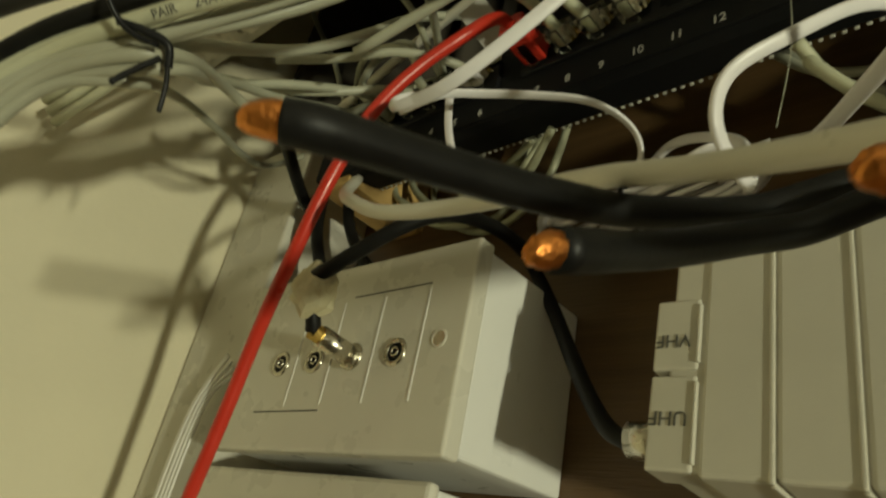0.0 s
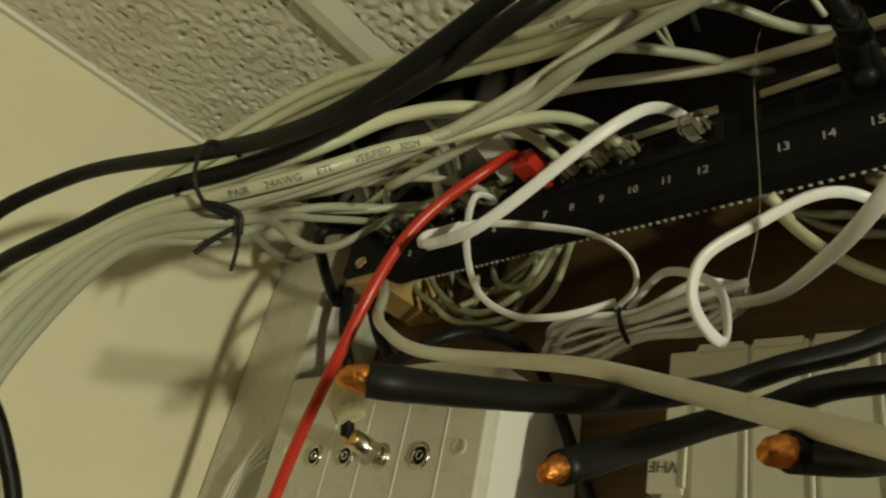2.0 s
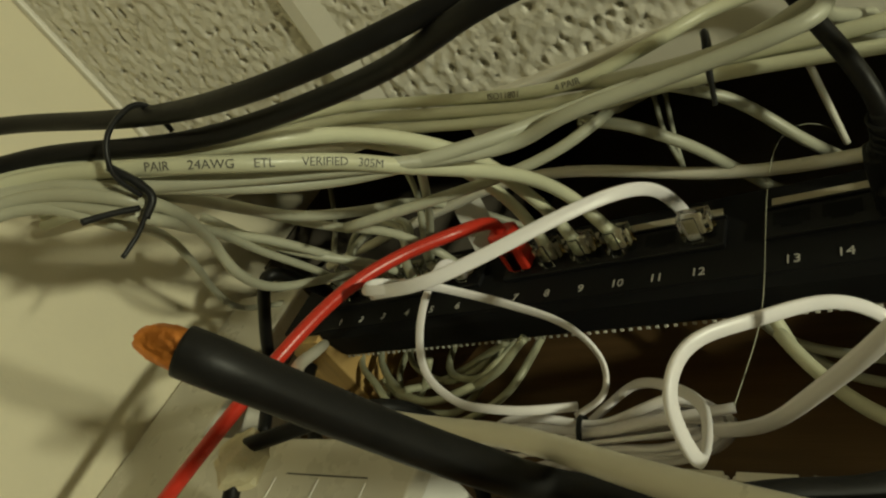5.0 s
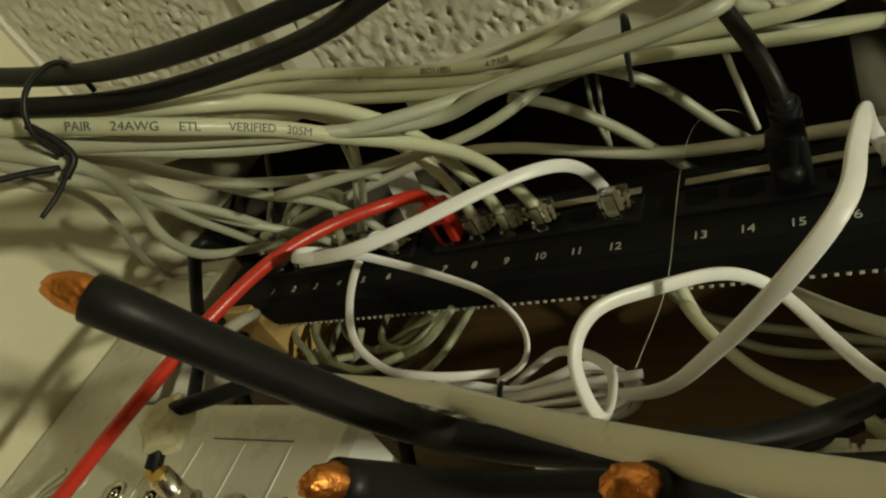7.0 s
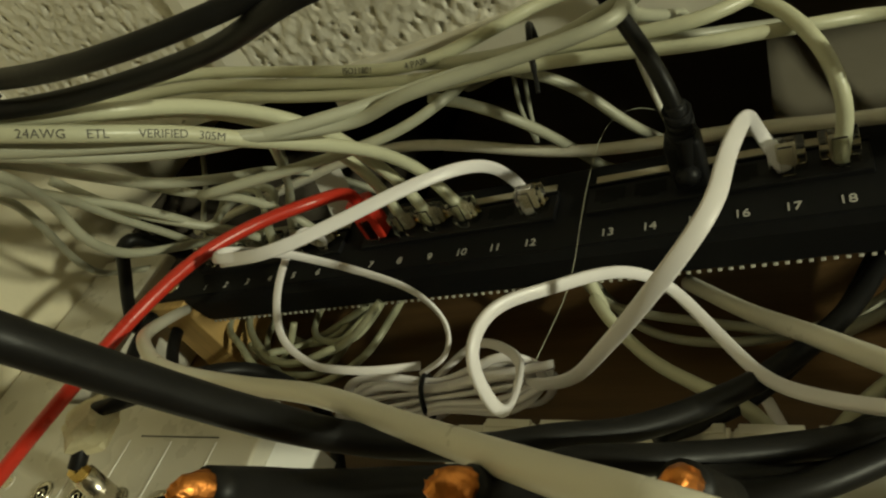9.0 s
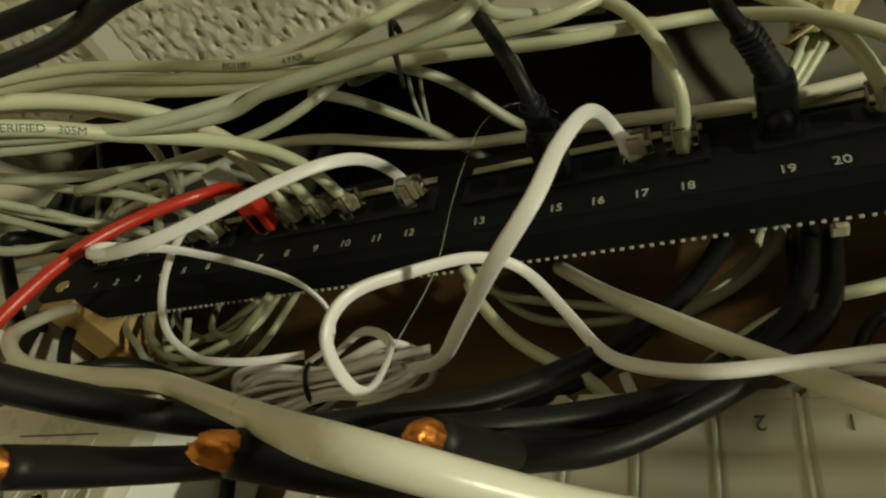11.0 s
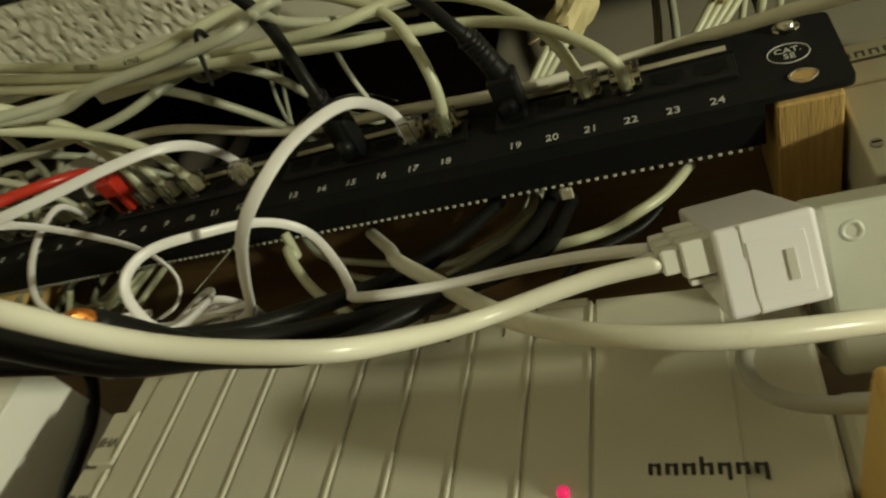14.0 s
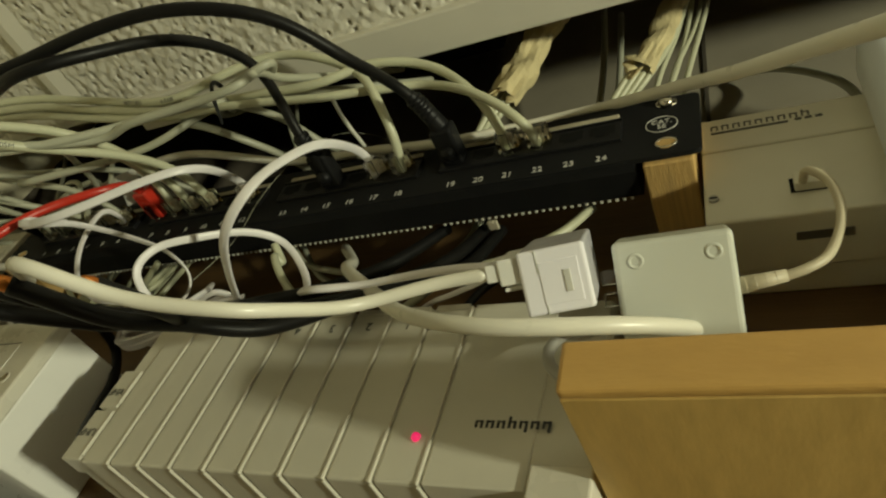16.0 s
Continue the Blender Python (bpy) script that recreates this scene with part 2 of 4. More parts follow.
def grid_sheet(name, xs, ys, height, material):
    verts = [(x, y, height(x, y)) for y in ys for x in xs]
    w = len(xs)
    faces = [(j * w + i, (j + 1) * w + i, (j + 1) * w + i + 1, j * w + i + 1) for j in range(len(ys) - 1) for i in range(w - 1)]
    me = bpy.data.meshes.new(name)
    me.from_pydata(verts, [], faces)
    me.update()
    return link_mesh(name, me, material, smooth=True)


# ---------------------------------------------------------------- the recess: walls, ceiling, board
WALL_X, BOARD_Y, CEIL_Z = -0.333, -0.037, 2.078


def structure(ob, label, category):
    return tagged(ob, label, category, kind="structure")


structure(part("wall_left", box(WALL_X - 0.1, WALL_X, -1.7, 0.9, 0.0, 2.7), M_WALL), "smooth cream painted side wall of the cupboard", "wall")
structure(part("wall_back", box(WALL_X, 1.7, -0.02, 0.1, 0.0, 2.074), M_GREY), "bare grey wall behind the mounting board", "wall")
structure(part("wall_upper", box(0.070, 1.7, -0.02, 0.1, 2.0741, 2.45), M_GREY), "bare grey wall in the ceiling gap", "wall")
# Thin dark sheet added over the side wall, its colour giving the gap's shade.
structure(part("shade_sheet", box(WALL_X, WALL_X + 0.004, -0.0920, 0.1695, 2.0755, 2.69), M_DARK), "added dark sheet for the shade at the side of the ceiling gap", "wall")
# Set back so that the gap left of wall_upper stays dark.
structure(part("wall_recess", box(WALL_X, 1.7, 0.17, 0.27, 2.0, 2.69), M_GREY), "grey wall set back behind the ceiling gap", "wall")
# Unseen walls and floor added to close the room and hold bounce low.
structure(part("wall_right", box(1.7, 1.8, -1.7, 0.9, 0.0, 2.7), M_ROOM), "added unseen wall closing the room, brown to limit bounce", "wall")
structure(part("wall_front", box(WALL_X - 0.1, 1.8, -1.8, -1.7, 0.0, 2.7), M_ROOM), "added unseen wall opposite the board, brown to limit bounce", "wall")
structure(part("floor", box(WALL_X - 0.1, 1.8, -1.8, 0.1, -0.1, 0.0), M_FLOOR), "added unseen dark floor closing the room", "floor")
# Unseen dark wall and cover added to shut light out of the void.
structure(part("void_back", box(WALL_X - 0.1, 1.8, 0.9, 1.0, 0.0, 2.7), M_DARK), "added unseen dark wall closing the void behind the ceiling gap", "wall")
structure(part("void_cap", box(WALL_X - 0.1, 1.8, -1.8, 1.0, 2.7, 2.8), M_DARK), "added unseen dark cover closing the void above the ceiling gap", "ceiling")


def stipple(x, y):
    p = Vector((x, y, 0.0))
    a = noise.noise(p * 190.0)
    b = noise.noise(p * 420.0 + Vector((7, 3, 1)))
    c = noise.noise(p * 38.0 + Vector((1, 9, 4)))
    ridge = a * 0.0011 + b * 0.0005 + c * 0.0006
    pit = max(0.0, noise.noise(p * 260.0 + Vector((20, 5, 2))) - 0.40) * 0.022
    fade = min(1.0, max(0.0, (x - WALL_X) / 0.012))
    return CEIL_Z - ridge * fade + pit * fade


def frange(a, b, step):
    return list(np.arange(a, b + step * 0.5, step))


near_ceiling = grid_sheet("ceiling", frange(WALL_X, 0.36, 0.0011), frange(-0.40, -0.156, 0.0011), stipple, M_ARTEX)
structure(near_ceiling, "white ceiling with a coarse stippled textured coating", "ceiling")
structure(part("ceiling_slab", box(WALL_X, 1.7, -1.7, -0.150, CEIL_Z + 0.004, CEIL_Z + 0.018), M_ARTEX), "plasterboard of the ceiling, open along the wall", "ceiling")
structure(part("trim_strip", box(-0.115, 1.7, -0.1585, -0.136, CEIL_Z - 0.006, CEIL_Z + 0.022, 0.0012), M_PAINT), "white painted edge trim along the ceiling gap", "trim")
structure(part("ceiling_batten", prism([(0.0, 0.0), (0.004, -0.0035), (0.011, -0.0035), (0.022, 0.0)], -0.62, -0.1590), M_PAINT), "raised white filler strip across the stippled ceiling", "trim")
batten = bpy.data.objects["ceiling_batten"]
batten.data.transform(Matrix(((0, 1, 0, -0.173), (1, 0, 0, 0), (0, 0, 1, CEIL_Z), (0, 0, 0, 1))))
batten.data.flip_normals()
structure(part("corner_bead", box(WALL_X, WALL_X + 0.005, -1.7, -0.159, CEIL_Z - 0.003, CEIL_Z + 0.003, 0.001), M_PAINT), "grey painted bead between wall and ceiling", "trim")
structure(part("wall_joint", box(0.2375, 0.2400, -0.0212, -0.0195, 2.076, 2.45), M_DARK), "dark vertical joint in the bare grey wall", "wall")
board = part("mounting_board", box(WALL_X, 0.95, BOARD_Y, -0.02, 1.45, 2.075, 0.0015), M_BOARD)
structure(board, "varnished brown wooden mounting board on the wall", "board")

# vertical cover panel in the corner, with a thin gap to the wall
cover = empty("corner_trunking", "ivory vertical trunking in the wall corner", "trunking", (0, 0, 0))
part("cover", box(-0.3315, -0.268, -0.0935, BOARD_Y, 1.45, 2.045, 0.002), M_PLATE, cover)
part("edge_gap", box(WALL_X, -0.3316, -0.0915, BOARD_Y, 1.45, 2.045), M_BOARD, cover, "dark wooden gap strip")

for k, (dx, w) in enumerate(((0.0, 0.0026), (0.0055, 0.0012), (0.0095, 0.0010), (0.0135, 0.0008))):
    sweep("inner_wire", [(-0.2720 + dx, -0.0990, 1.8960 - 0.004 * k), (-0.2835 + dx, -0.1005, 1.8775), (-0.2910 + dx, -0.1000, 1.8620), (-0.2960 + dx, -0.0990, 1.8220), (-0.2980 + dx, -0.0980, 1.7000)], w, 0.0006, M_WHITE, cover, "white wire under the clear lid")

# pine shelf below the sockets
shelf = empty("pine_shelf", "varnished pine shelf plank fixed to the wall board", "shelf", (0, 0, 0))
part("plank", box(0.2087, 0.95, -0.1445, BOARD_Y, 1.8441, 1.8599, 0.0003, 1), M_CHIP, shelf)
part("front_edge", box(0.2085, 0.95, -0.1485, -0.1446, 1.8440, 1.8600, 0.0014, 3), M_PINE, shelf, "orange varnished edge strip")


# ---------------------------------------------------------------- patch panel
PITCH = 0.01524
FACE_Y = -0.100
PORT_Z = 2.0180


def port_x(i):
    return ((i - 1) + (i - 1) // 6) * PITCH - 13 * PITCH


panel = empty("patch_bay", "black twenty-four port patch panel screwed to wooden blocks", "patch panel", (0, 0, 0))


def panel_plate():
    """The front sheet with rounded ears, built as a bevelled plate."""
    bm = box(-0.2413, 0.2413, FACE_Y, FACE_Y + 0.0025, 1.9958, 2.0395)
    upright = [e for e in bm.edges if abs(e.verts[0].co.y - e.verts[1].co.y) > 0.001]
    bmesh.ops.bevel(bm, geom=upright, offset=0.003, segments=3, affect="EDGES", profile=0.5)
    return bm


part("front_plate", panel_plate(), M_BLACK, panel)
part("body", prism([(FACE_Y + 0.0024, 1.9962), (-0.0765, 1.9985), (-0.0765, 2.035), (FACE_Y + 0.0024, 2.037)], -0.213, 0.213, 0.0006), M_BLACK, panel)
part("rear_flange", prism([(FACE_Y + 0.001, 1.9952), (FACE_Y + 0.006, 1.9946), (-0.079, 1.9975), (-0.079, 1.9990), (FACE_Y + 0.001, 1.9966)], -0.2125, 0.2125), M_BLACK, panel)

tooth_mesh = bpy.data.meshes.new("tooth")
tb = box(-0.00075, 0.00075, -0.0006, 0.0006, -0.00045, 0.00045, 0.0002, 1)
tb.to_mesh(tooth_mesh)
tb.free()
tooth_mesh.materials.append(M_TOOTH)


def jack_block(first):
    """Six sockets in one black block, proud of the sheet, openings drawn as flat dark faces."""
    xa, xb = port_x(first) - 0.0088, port_x(first + 5) + 0.0088
    holder = part("jack_block", box(xa, xb, FACE_Y - 0.0022, FACE_Y + 0.0004, 2.0105, 2.0245, 0.0006), M_BLACKP, panel)
    rim = box(xa, xb, FACE_Y - 0.0030, FACE_Y + 0.0003, 2.0246, 2.0256)
    part("block_rim", rim, M_BLACKP, holder)
    part("label_strip", box(xa + 0.002, xb - 0.002, FACE_Y - 0.0012, FACE_Y - 0.0001, 2.0262, 2.0318, 0.0003), M_LABEL, panel, "tan paper label strip")
    for i in range(first, first + 6):
        x = port_x(i)
        # Flat face; the shade inside the socket is put into its colour.
        bm = bmesh.new()
        w, h, s = 0.0058, 0.0040, 0.0032
        shape = [(-w, -h), (-w, h - 0.0014), (-s, h - 0.0014), (-s, h), (s, h), (s, h - 0.0014), (w, h - 0.0014), (w, -h)]
        bm.faces.new([bm.verts.new((x + a, FACE_Y - 0.00245, PORT_Z - b)) for a, b in shape])
        bmesh.ops.recalc_face_normals(bm, faces=bm.faces[:])
        part("port", bm, M_HOLE, holder)
        words("number", str(i), 0.0054, front(x, FACE_Y - 0.0002, 2.0002), M_PRINTW, panel, "white printed port number")


for g in range(4):
    jack_block(1 + 6 * g)
    x0 = port_x(1 + 6 * g) - 0.0125
    for k in range(28):
        x = x0 + 0.00363 * k
        if x > port_x(6 + 6 * g) + 0.0095:
            break
        tooth = new("tooth", tooth_mesh)
        tooth.location = (x, -0.0760, 1.9982)
        tooth.parent = panel
for x in (-0.2265, 0.2265):
    for z, screw in ((2.0345, True), (2.0040, False)):
        rim_ob = part("mounting_hole", ring(x, FACE_Y - 0.0002, z, 0.0031, 0.0005, sx=1.45), M_STEEL, panel)
        if screw:
            head = disc(x, FACE_Y - 0.0016, z, 0.0042, 0.003, (0, -1, 0), 18, 0.0026)
            part("screw", head, M_STEEL, panel, "nickel pan-head screw", True)
        else:
            part("hole_wood", disc(x, FACE_Y - 0.0001, z, 0.0040, 0.0004), M_PINE_END, panel, "wood seen through the slot")
part("oval_mark", ring(0.2245, FACE_Y - 0.0001, 2.0185, 0.0058, 0.00022, sx=1.2, m=6, n=32), M_PRINTW, panel, "white printed oval")
words("mark_text", "CAT.", 0.0042, front(0.2245, FACE_Y - 0.0002, 2.0202), M_PRINTW, panel, "white printed lettering")
words("mark_text", "5E", 0.0042, front(0.2245, FACE_Y - 0.0002, 2.0165), M_PRINTW, panel, "white printed lettering")

for name, xa, xb in (("wooden_block", 0.2160, 0.2372), ("wooden_block", -0.2400, -0.2140)):
    tagged(part(name, box(xa, xb, FACE_Y + 0.0029, BOARD_Y, 1.9935 if xa > 0 else 1.9915, 2.0385, 0.0008), M_PINE_END), "sawn pine spacer block behind the patch panel", "wood block")


# ---------------------------------------------------------------- television amplifier with outlet covers
amp = empty("aerial_amplifier", "warm grey ribbed aerial distribution amplifier mounted upside down", "amplifier", (0, 0, 0))
AY = -0.101
part("body", prism([(AY + 0.0008, 1.8440), (BOARD_Y, 1.8440), (BOARD_Y, 1.9222), (AY + 0.0008, 1.9222)], -0.0300, 0.2060, 0.001), M_AMP, amp)
edges_x = [-0.0205, -0.0019, 0.0167, 0.0353, 0.0541, 0.0730, 0.0921, 0.1117, 0.1312, 0.1497]
for i in range(9):
    a, b = edges_x[i] + 0.0002, edges_x[i + 1] - 0.0002
    prof = [(AY, 1.8430), (AY + 0.0630, 1.8430), (AY + 0.0630, 1.8452), (AY + 0.003, 1.8452), (AY + 0.003, 1.9230), (AY, 1.9230)]
    slat = part("outlet_cover", prism(prof, a, b, 0.0012), M_AMP, amp)
    part("rib", box(b - 0.0013, b - 0.0001, AY - 0.0006, AY + 0.001, 1.8426, 1.9222, 0.00035, 2), M_AMP, slat)
    part("rib", box(b - 0.0013, b - 0.0001, AY + 0.0012, AY + 0.0620, 1.8421, 1.8440, 0.00035, 2), M_AMP, slat)
    part("lip", box(a + 0.0012, b - 0.0016, AY - 0.0005, AY + 0.001, 1.9205, 1.9236, 0.0004), M_AMP, slat)
    if 1 < i < 8:
        words("outlet_number", str(8 - i), 0.0062, front((a + b) / 2, AY - 0.0002, 1.9140, True), M_PRINTG, slat, "grey printed outlet number")
for z0, z1, text in ((1.8715, 1.8930, "VHF"), (1.8440, 1.8700, "UHF")):
    lid = part("inlet_cover", box(-0.0345, -0.0218, AY - 0.0002, AY + 0.012, z0, z1, 0.0008), M_AMP, amp)
    part("cover_edge", box(-0.0221, -0.0212, AY - 0.0009, AY + 0.004, z0 + 0.002, z1 - 0.002, 0.0003), M_AMP, lid)
    words("inlet_text", text, 0.0056, front(-0.0288, AY - 0.0004, (z0 + z1) / 2 - 0.002 + (0.003 if text == "UHF" else 0.0), True), M_PRINTG, lid, "grey printed lettering")
lidprof = [(AY, 1.8430), (AY + 0.0630, 1.8430), (AY + 0.0630, 1.8452), (AY + 0.003, 1.8452), (AY + 0.003, 1.9230), (AY, 1.9230)]
lid = part("plain_cover", prism(lidprof, 0.1503, 0.1860, 0.0006), M_AMP, amp)
part("power_cover", box(0.1862, 0.2070, AY + 0.0028, AY + 0.02, 1.8440, 1.9228, 0.001), M_AMP, amp)
part("end_cover", box(0.2072, 0.2360, AY + 0.0034, BOARD_Y, 1.8610, 1.8890, 0.004, 3), M_AMP, amp)
part("power_foot", box(0.1866, 0.2070, AY - 0.0015, AY + 0.03, 1.8385, 1.8520, 0.001), M_PLATE, amp, "pale moulded foot")
for k in range(7):
    xm = 0.1895 - 0.0040 * k
    low = 1.8636 if k in (0, 2) else 1.8649
    for dx in (-0.0010, 0.0010):
        top = 1.8696 if k == 3 and dx < 0 else 1.8680
        part("name_mark", box(xm + dx - 0.0005, xm + dx + 0.0005, AY - 0.0003, AY + 0.0001, low if dx > 0 else 1.8650, top, 0.00015, 1), M_PRINTB, lid, "black printed name as plain bars")
    part("name_mark", box(xm - 0.0010, xm + 0.0010, AY - 0.00025, AY + 0.0001, 1.8672, 1.8678), M_PRINTB, lid, "black printed name as plain bars")
for k in range(4):
    xm = 0.1440 - 0.0040 * k
    part("print_bar", box(xm - 0.0014, xm + 0.0014, AY - 0.0003, AY + 0.0001, 1.9105, 1.9140), M_PRINTG, amp, "grey printed word as plain bars")
led_bm = bmesh.new()
bmesh.ops.create_uvsphere(led_bm, u_segments=16, v_segments=10, radius=0.0018, matrix=Matrix.Translation((0.1430, AY - 0.0002, 1.8605)))
part("indicator", led_bm, M_LED, amp, "glowing red indicator", True)
# aerial connector at the amplifier's end
conn = part("connector", disc(-0.0420, -0.084, 1.8570, 0.0056, 0.012, (1, 0, 0), 20), M_STEEL, amp, "nickel screw connector", True)
part("connector_nut", disc(-0.0370, -0.084, 1.8570, 0.0068, 0.004, (1, 0, 0), 6), M_STEEL, conn)


PIVOT = Matrix.Translation((0.06, AY, 1.845))
amp.matrix_world = PIVOT @ pose(0, 0, 0, -3.0, 1.2, 0) @ PIVOT.inverted()


# ---------------------------------------------------------------- double aerial socket plate
plate = empty("aerial_socket", "ivory double aerial outlet plate on a deep white back box", "socket", (0, 0, 0))
PY = -0.109
part("face_plate", box(-0.2440, -0.0982, PY, PY + 0.0085, 1.8455, 1.9262, 0.0014, 3), M_PLATE, plate)
part("back_box", box(-0.2420, -0.1000, PY + 0.0086, BOARD_Y, 1.8472, 1.9245, 0.0016), M_WHITE, plate)
for x in (-0.2036, -0.1799, -0.1554, -0.1309):
    rim_ob = part("outlet", ring(x, PY - 0.0002, 1.8830, 0.0047, 0.0011), M_STEEL, plate, "nickel coaxial outlet", True)
    # Dark disc drawn for the shade inside the outlet.
    part("outlet_hole", disc(x, PY - 0.0001, 1.8830, 0.0045, 0.0006), M_HOLE, rim_ob)
    part("outlet_core", ring(x, PY - 0.0008, 1.8830, 0.0017, 0.0004), M_STEEL, rim_ob)
for x in (-0.1097, -0.2330):
    part("screw_hole", ring(x, PY - 0.0002, 1.8866, 0.0032, 0.0004), M_PLATE, plate)
    part("screw", disc(x, PY + 0.0001, 1.8866, 0.0029, 0.0010, (0, -1, 0)), M_STEEL, plate)
part("module_line", box(-0.1636, -0.1191, PY - 0.0002, PY + 0.0002, 1.9097, 1.9103), M_PRINTG, plate)
part("module_line", box(-0.2139, -0.1692, PY - 0.0002, PY + 0.0002, 1.8613, 1.8619), M_PRINTG, plate)
for x in (-0.1192, -0.1440, -0.1690, -0.1930):
    part("module_ridge", box(x - 0.0004, x + 0.0004, PY - 0.0003, PY + 0.0002, 1.8640, 1.9080), M_WHITE, plate)
skirt = empty("lower_socket", "white plastic socket box below the aerial plate", "socket", (0, 0, 0))
part("body", box(-0.2700, -0.1150, -0.0900, BOARD_Y, 1.7600, 1.8390, 0.002), M_WHITE, skirt)
part("lid", box(-0.2720, -0.1130, -0.0960, -0.0902, 1.7580, 1.8405, 0.002), M_PLATE, skirt)


# ---------------------------------------------------------------- telephone line socket on the board
linebox = empty("line_socket", "cream telephone line socket with a lower removable face", "socket", (0, 0, 0))
OY = -0.0845
part("upper_face", box(0.2395, 0.3250, OY, OY + 0.03, 2.0122, 2.0365, 0.0012), M_OR, linebox)
lower = part("lower_face", box(0.2395, 0.3250, OY + 0.0002, OY + 0.03, 1.9650, 2.0116, 0.0012), M_OR, linebox)
part("back_box", box(0.2405, 0.3240, OY + 0.0301, BOARD_Y, 1.9665, 2.0350, 0.0012), M_OR, linebox)
# Dark strip drawn for the shade inside the slot.
part("bottom_slot", box(0.272, 0.292, OY + 0.010, OY + 0.014, 1.9644, 1.9660), M_PRINTG, linebox)
part("screw", disc(0.2432, OY, 1.9797, 0.0020, 0.0016, (0, -1, 0)), M_CARD, lower, "dark screw head")
# Dark pieces drawn for the shade in the screw slot and the jack opening.
part("screw_slot", box(0.2418, 0.2446, OY - 0.0012, OY - 0.0006, 1.9794, 1.9800), M_HOLE, lower)
part("jack_recess", box(0.2720, 0.2850, OY - 0.0002, OY + 0.002, 1.9775, 1.9860), M_HOLE, lower)
part("jack_plug", box(0.2735, 0.2850, OY - 0.0040, OY + 0.004, 1.9778, 1.9852, 0.0006), M_OR, lower)
for k in range(9):
    xm = 0.2455 + 0.0047 * k
    for dx in (-0.0012, 0.0012):
        part("name_mark", box(xm + dx - 0.0004, xm + dx + 0.0004, OY - 0.0003, OY + 0.0001, 2.0274, 2.0318 if k == 8 and dx < 0 else 2.0306), M_PRINTG, linebox, "grey printed name as plain bars")
    part("name_mark", box(xm - 0.0012, xm + 0.0012, OY - 0.00025, OY + 0.0001, 2.0300, 2.0306), M_PRINTG, linebox, "grey printed name as plain bars")
part("name_bar", box(0.2440, 0.2760, OY - 0.0003, OY + 0.0001, 2.0245, 2.0258), M_PRINTG, linebox, "grey printed bar")
for x in (0.2800, 0.2840, 0.2880):
    part("print_bar", box(x - 0.0014, x + 0.0014, OY - 0.0003, OY + 0.0001, 2.0250, 2.0265), M_PRINTG, linebox)
device = empty("white_device", "rounded white plastic housing fixed over the line socket", "device", (0, 0, 0))
# Shell carried down out of view so that it shades the line socket.
part("shell", box(0.3045, 0.4300, -0.1120, OY - 0.0006, 1.9050, 2.0500, 0.009, 6), M_HOUSING, device, "", True)
# Unseen lower block added to keep lamp light off the line socket's underside.
part("shade_block", box(0.3060, 0.4290, OY - 0.0005, BOARD_Y, 1.9065, 1.9630, 0.002), M_HOUSING, device)


# ---------------------------------------------------------------- grey filter box, white splitter, its plugs
fbox = empty("filter_box", "pale grey plastic line filter box with two round screw caps", "filter", (0, 0, 0))
gm = pose(0.2319, -0.1118, 1.9117, 50, -4.5, 2.7)


def local(bm, m):
    bmesh.ops.transform(bm, matrix=m, verts=bm.verts[:])
    return bm


part("body", local(box(-0.0195, 0.0195, 0.0, 0.0240, -0.0300, 0.0146, 0.0020, 3), gm), M_GREYBOX, fbox)
for x, z in ((-0.0120, 0.0075), (0.0130, 0.0078)):
    part("screw_cap", local(ring(x, 0.0002, z, 0.0022, 0.0007), gm), M_GREYBOX, fbox)
    part("screw_hole", local(disc(x, 0.0004, z, 0.0014, 0.0004), gm), M_AMP, fbox)
for dz in (0.002, -0.006):
    part("plug_tongue", local(box(-0.0250, -0.0193, 0.006, 0.012, dz - 0.0025, dz + 0.0025, 0.0004), gm), M_CLEAR, fbox)
boot_ob = part("strain_relief", local(disc(0.0270, 0.009, -0.0050, 0.0030, 0.0150, (1, 0, 0.12), 16, 0.0021), gm), M_CORD, fbox, "ribbed ivory cord boot", True)
for k in range(4):
    part("relief_rib", local(ring(0.0215 + 0.0032 * k, 0.009, -0.0056 + 0.0004 * k, 0.0027 - 0.00022 * k, 0.0003, (1, 0, 0.12)), gm), M_CORD, boot_ob)

split = empty("line_splitter", "glossy white cube-shaped telephone line splitter", "splitter", (0, 0, 0))
cm = pose(0.1989, -0.1346, 1.8949, 52.5, -10, 2.7)
part("body", local(box(-0.0110, 0.0110, 0.0, 0.0440, -0.0107, 0.0107, 0.0012, 3), cm), M_CUBE, split)
part("seam", local(box(-0.0050, -0.0047, -0.0002, 0.0005, 0.0030, 0.0105), cm), M_GREYBOX, split)
part("seam", local(box(-0.0042, -0.0039, -0.0002, 0.0005, -0.0105, -0.0050), cm), M_GREYBOX, split)
part("panel_relief", local(box(-0.0045, 0.0080, -0.0003, 0.0005, -0.0075, 0.0065, 0.0002), cm), M_CUBE, split)
part("window", local(box(0.0030, 0.0052, -0.0007, 0.0003, -0.0042, 0.0030, 0.0002), cm), M_PRINTW, split, "clear bright slot")
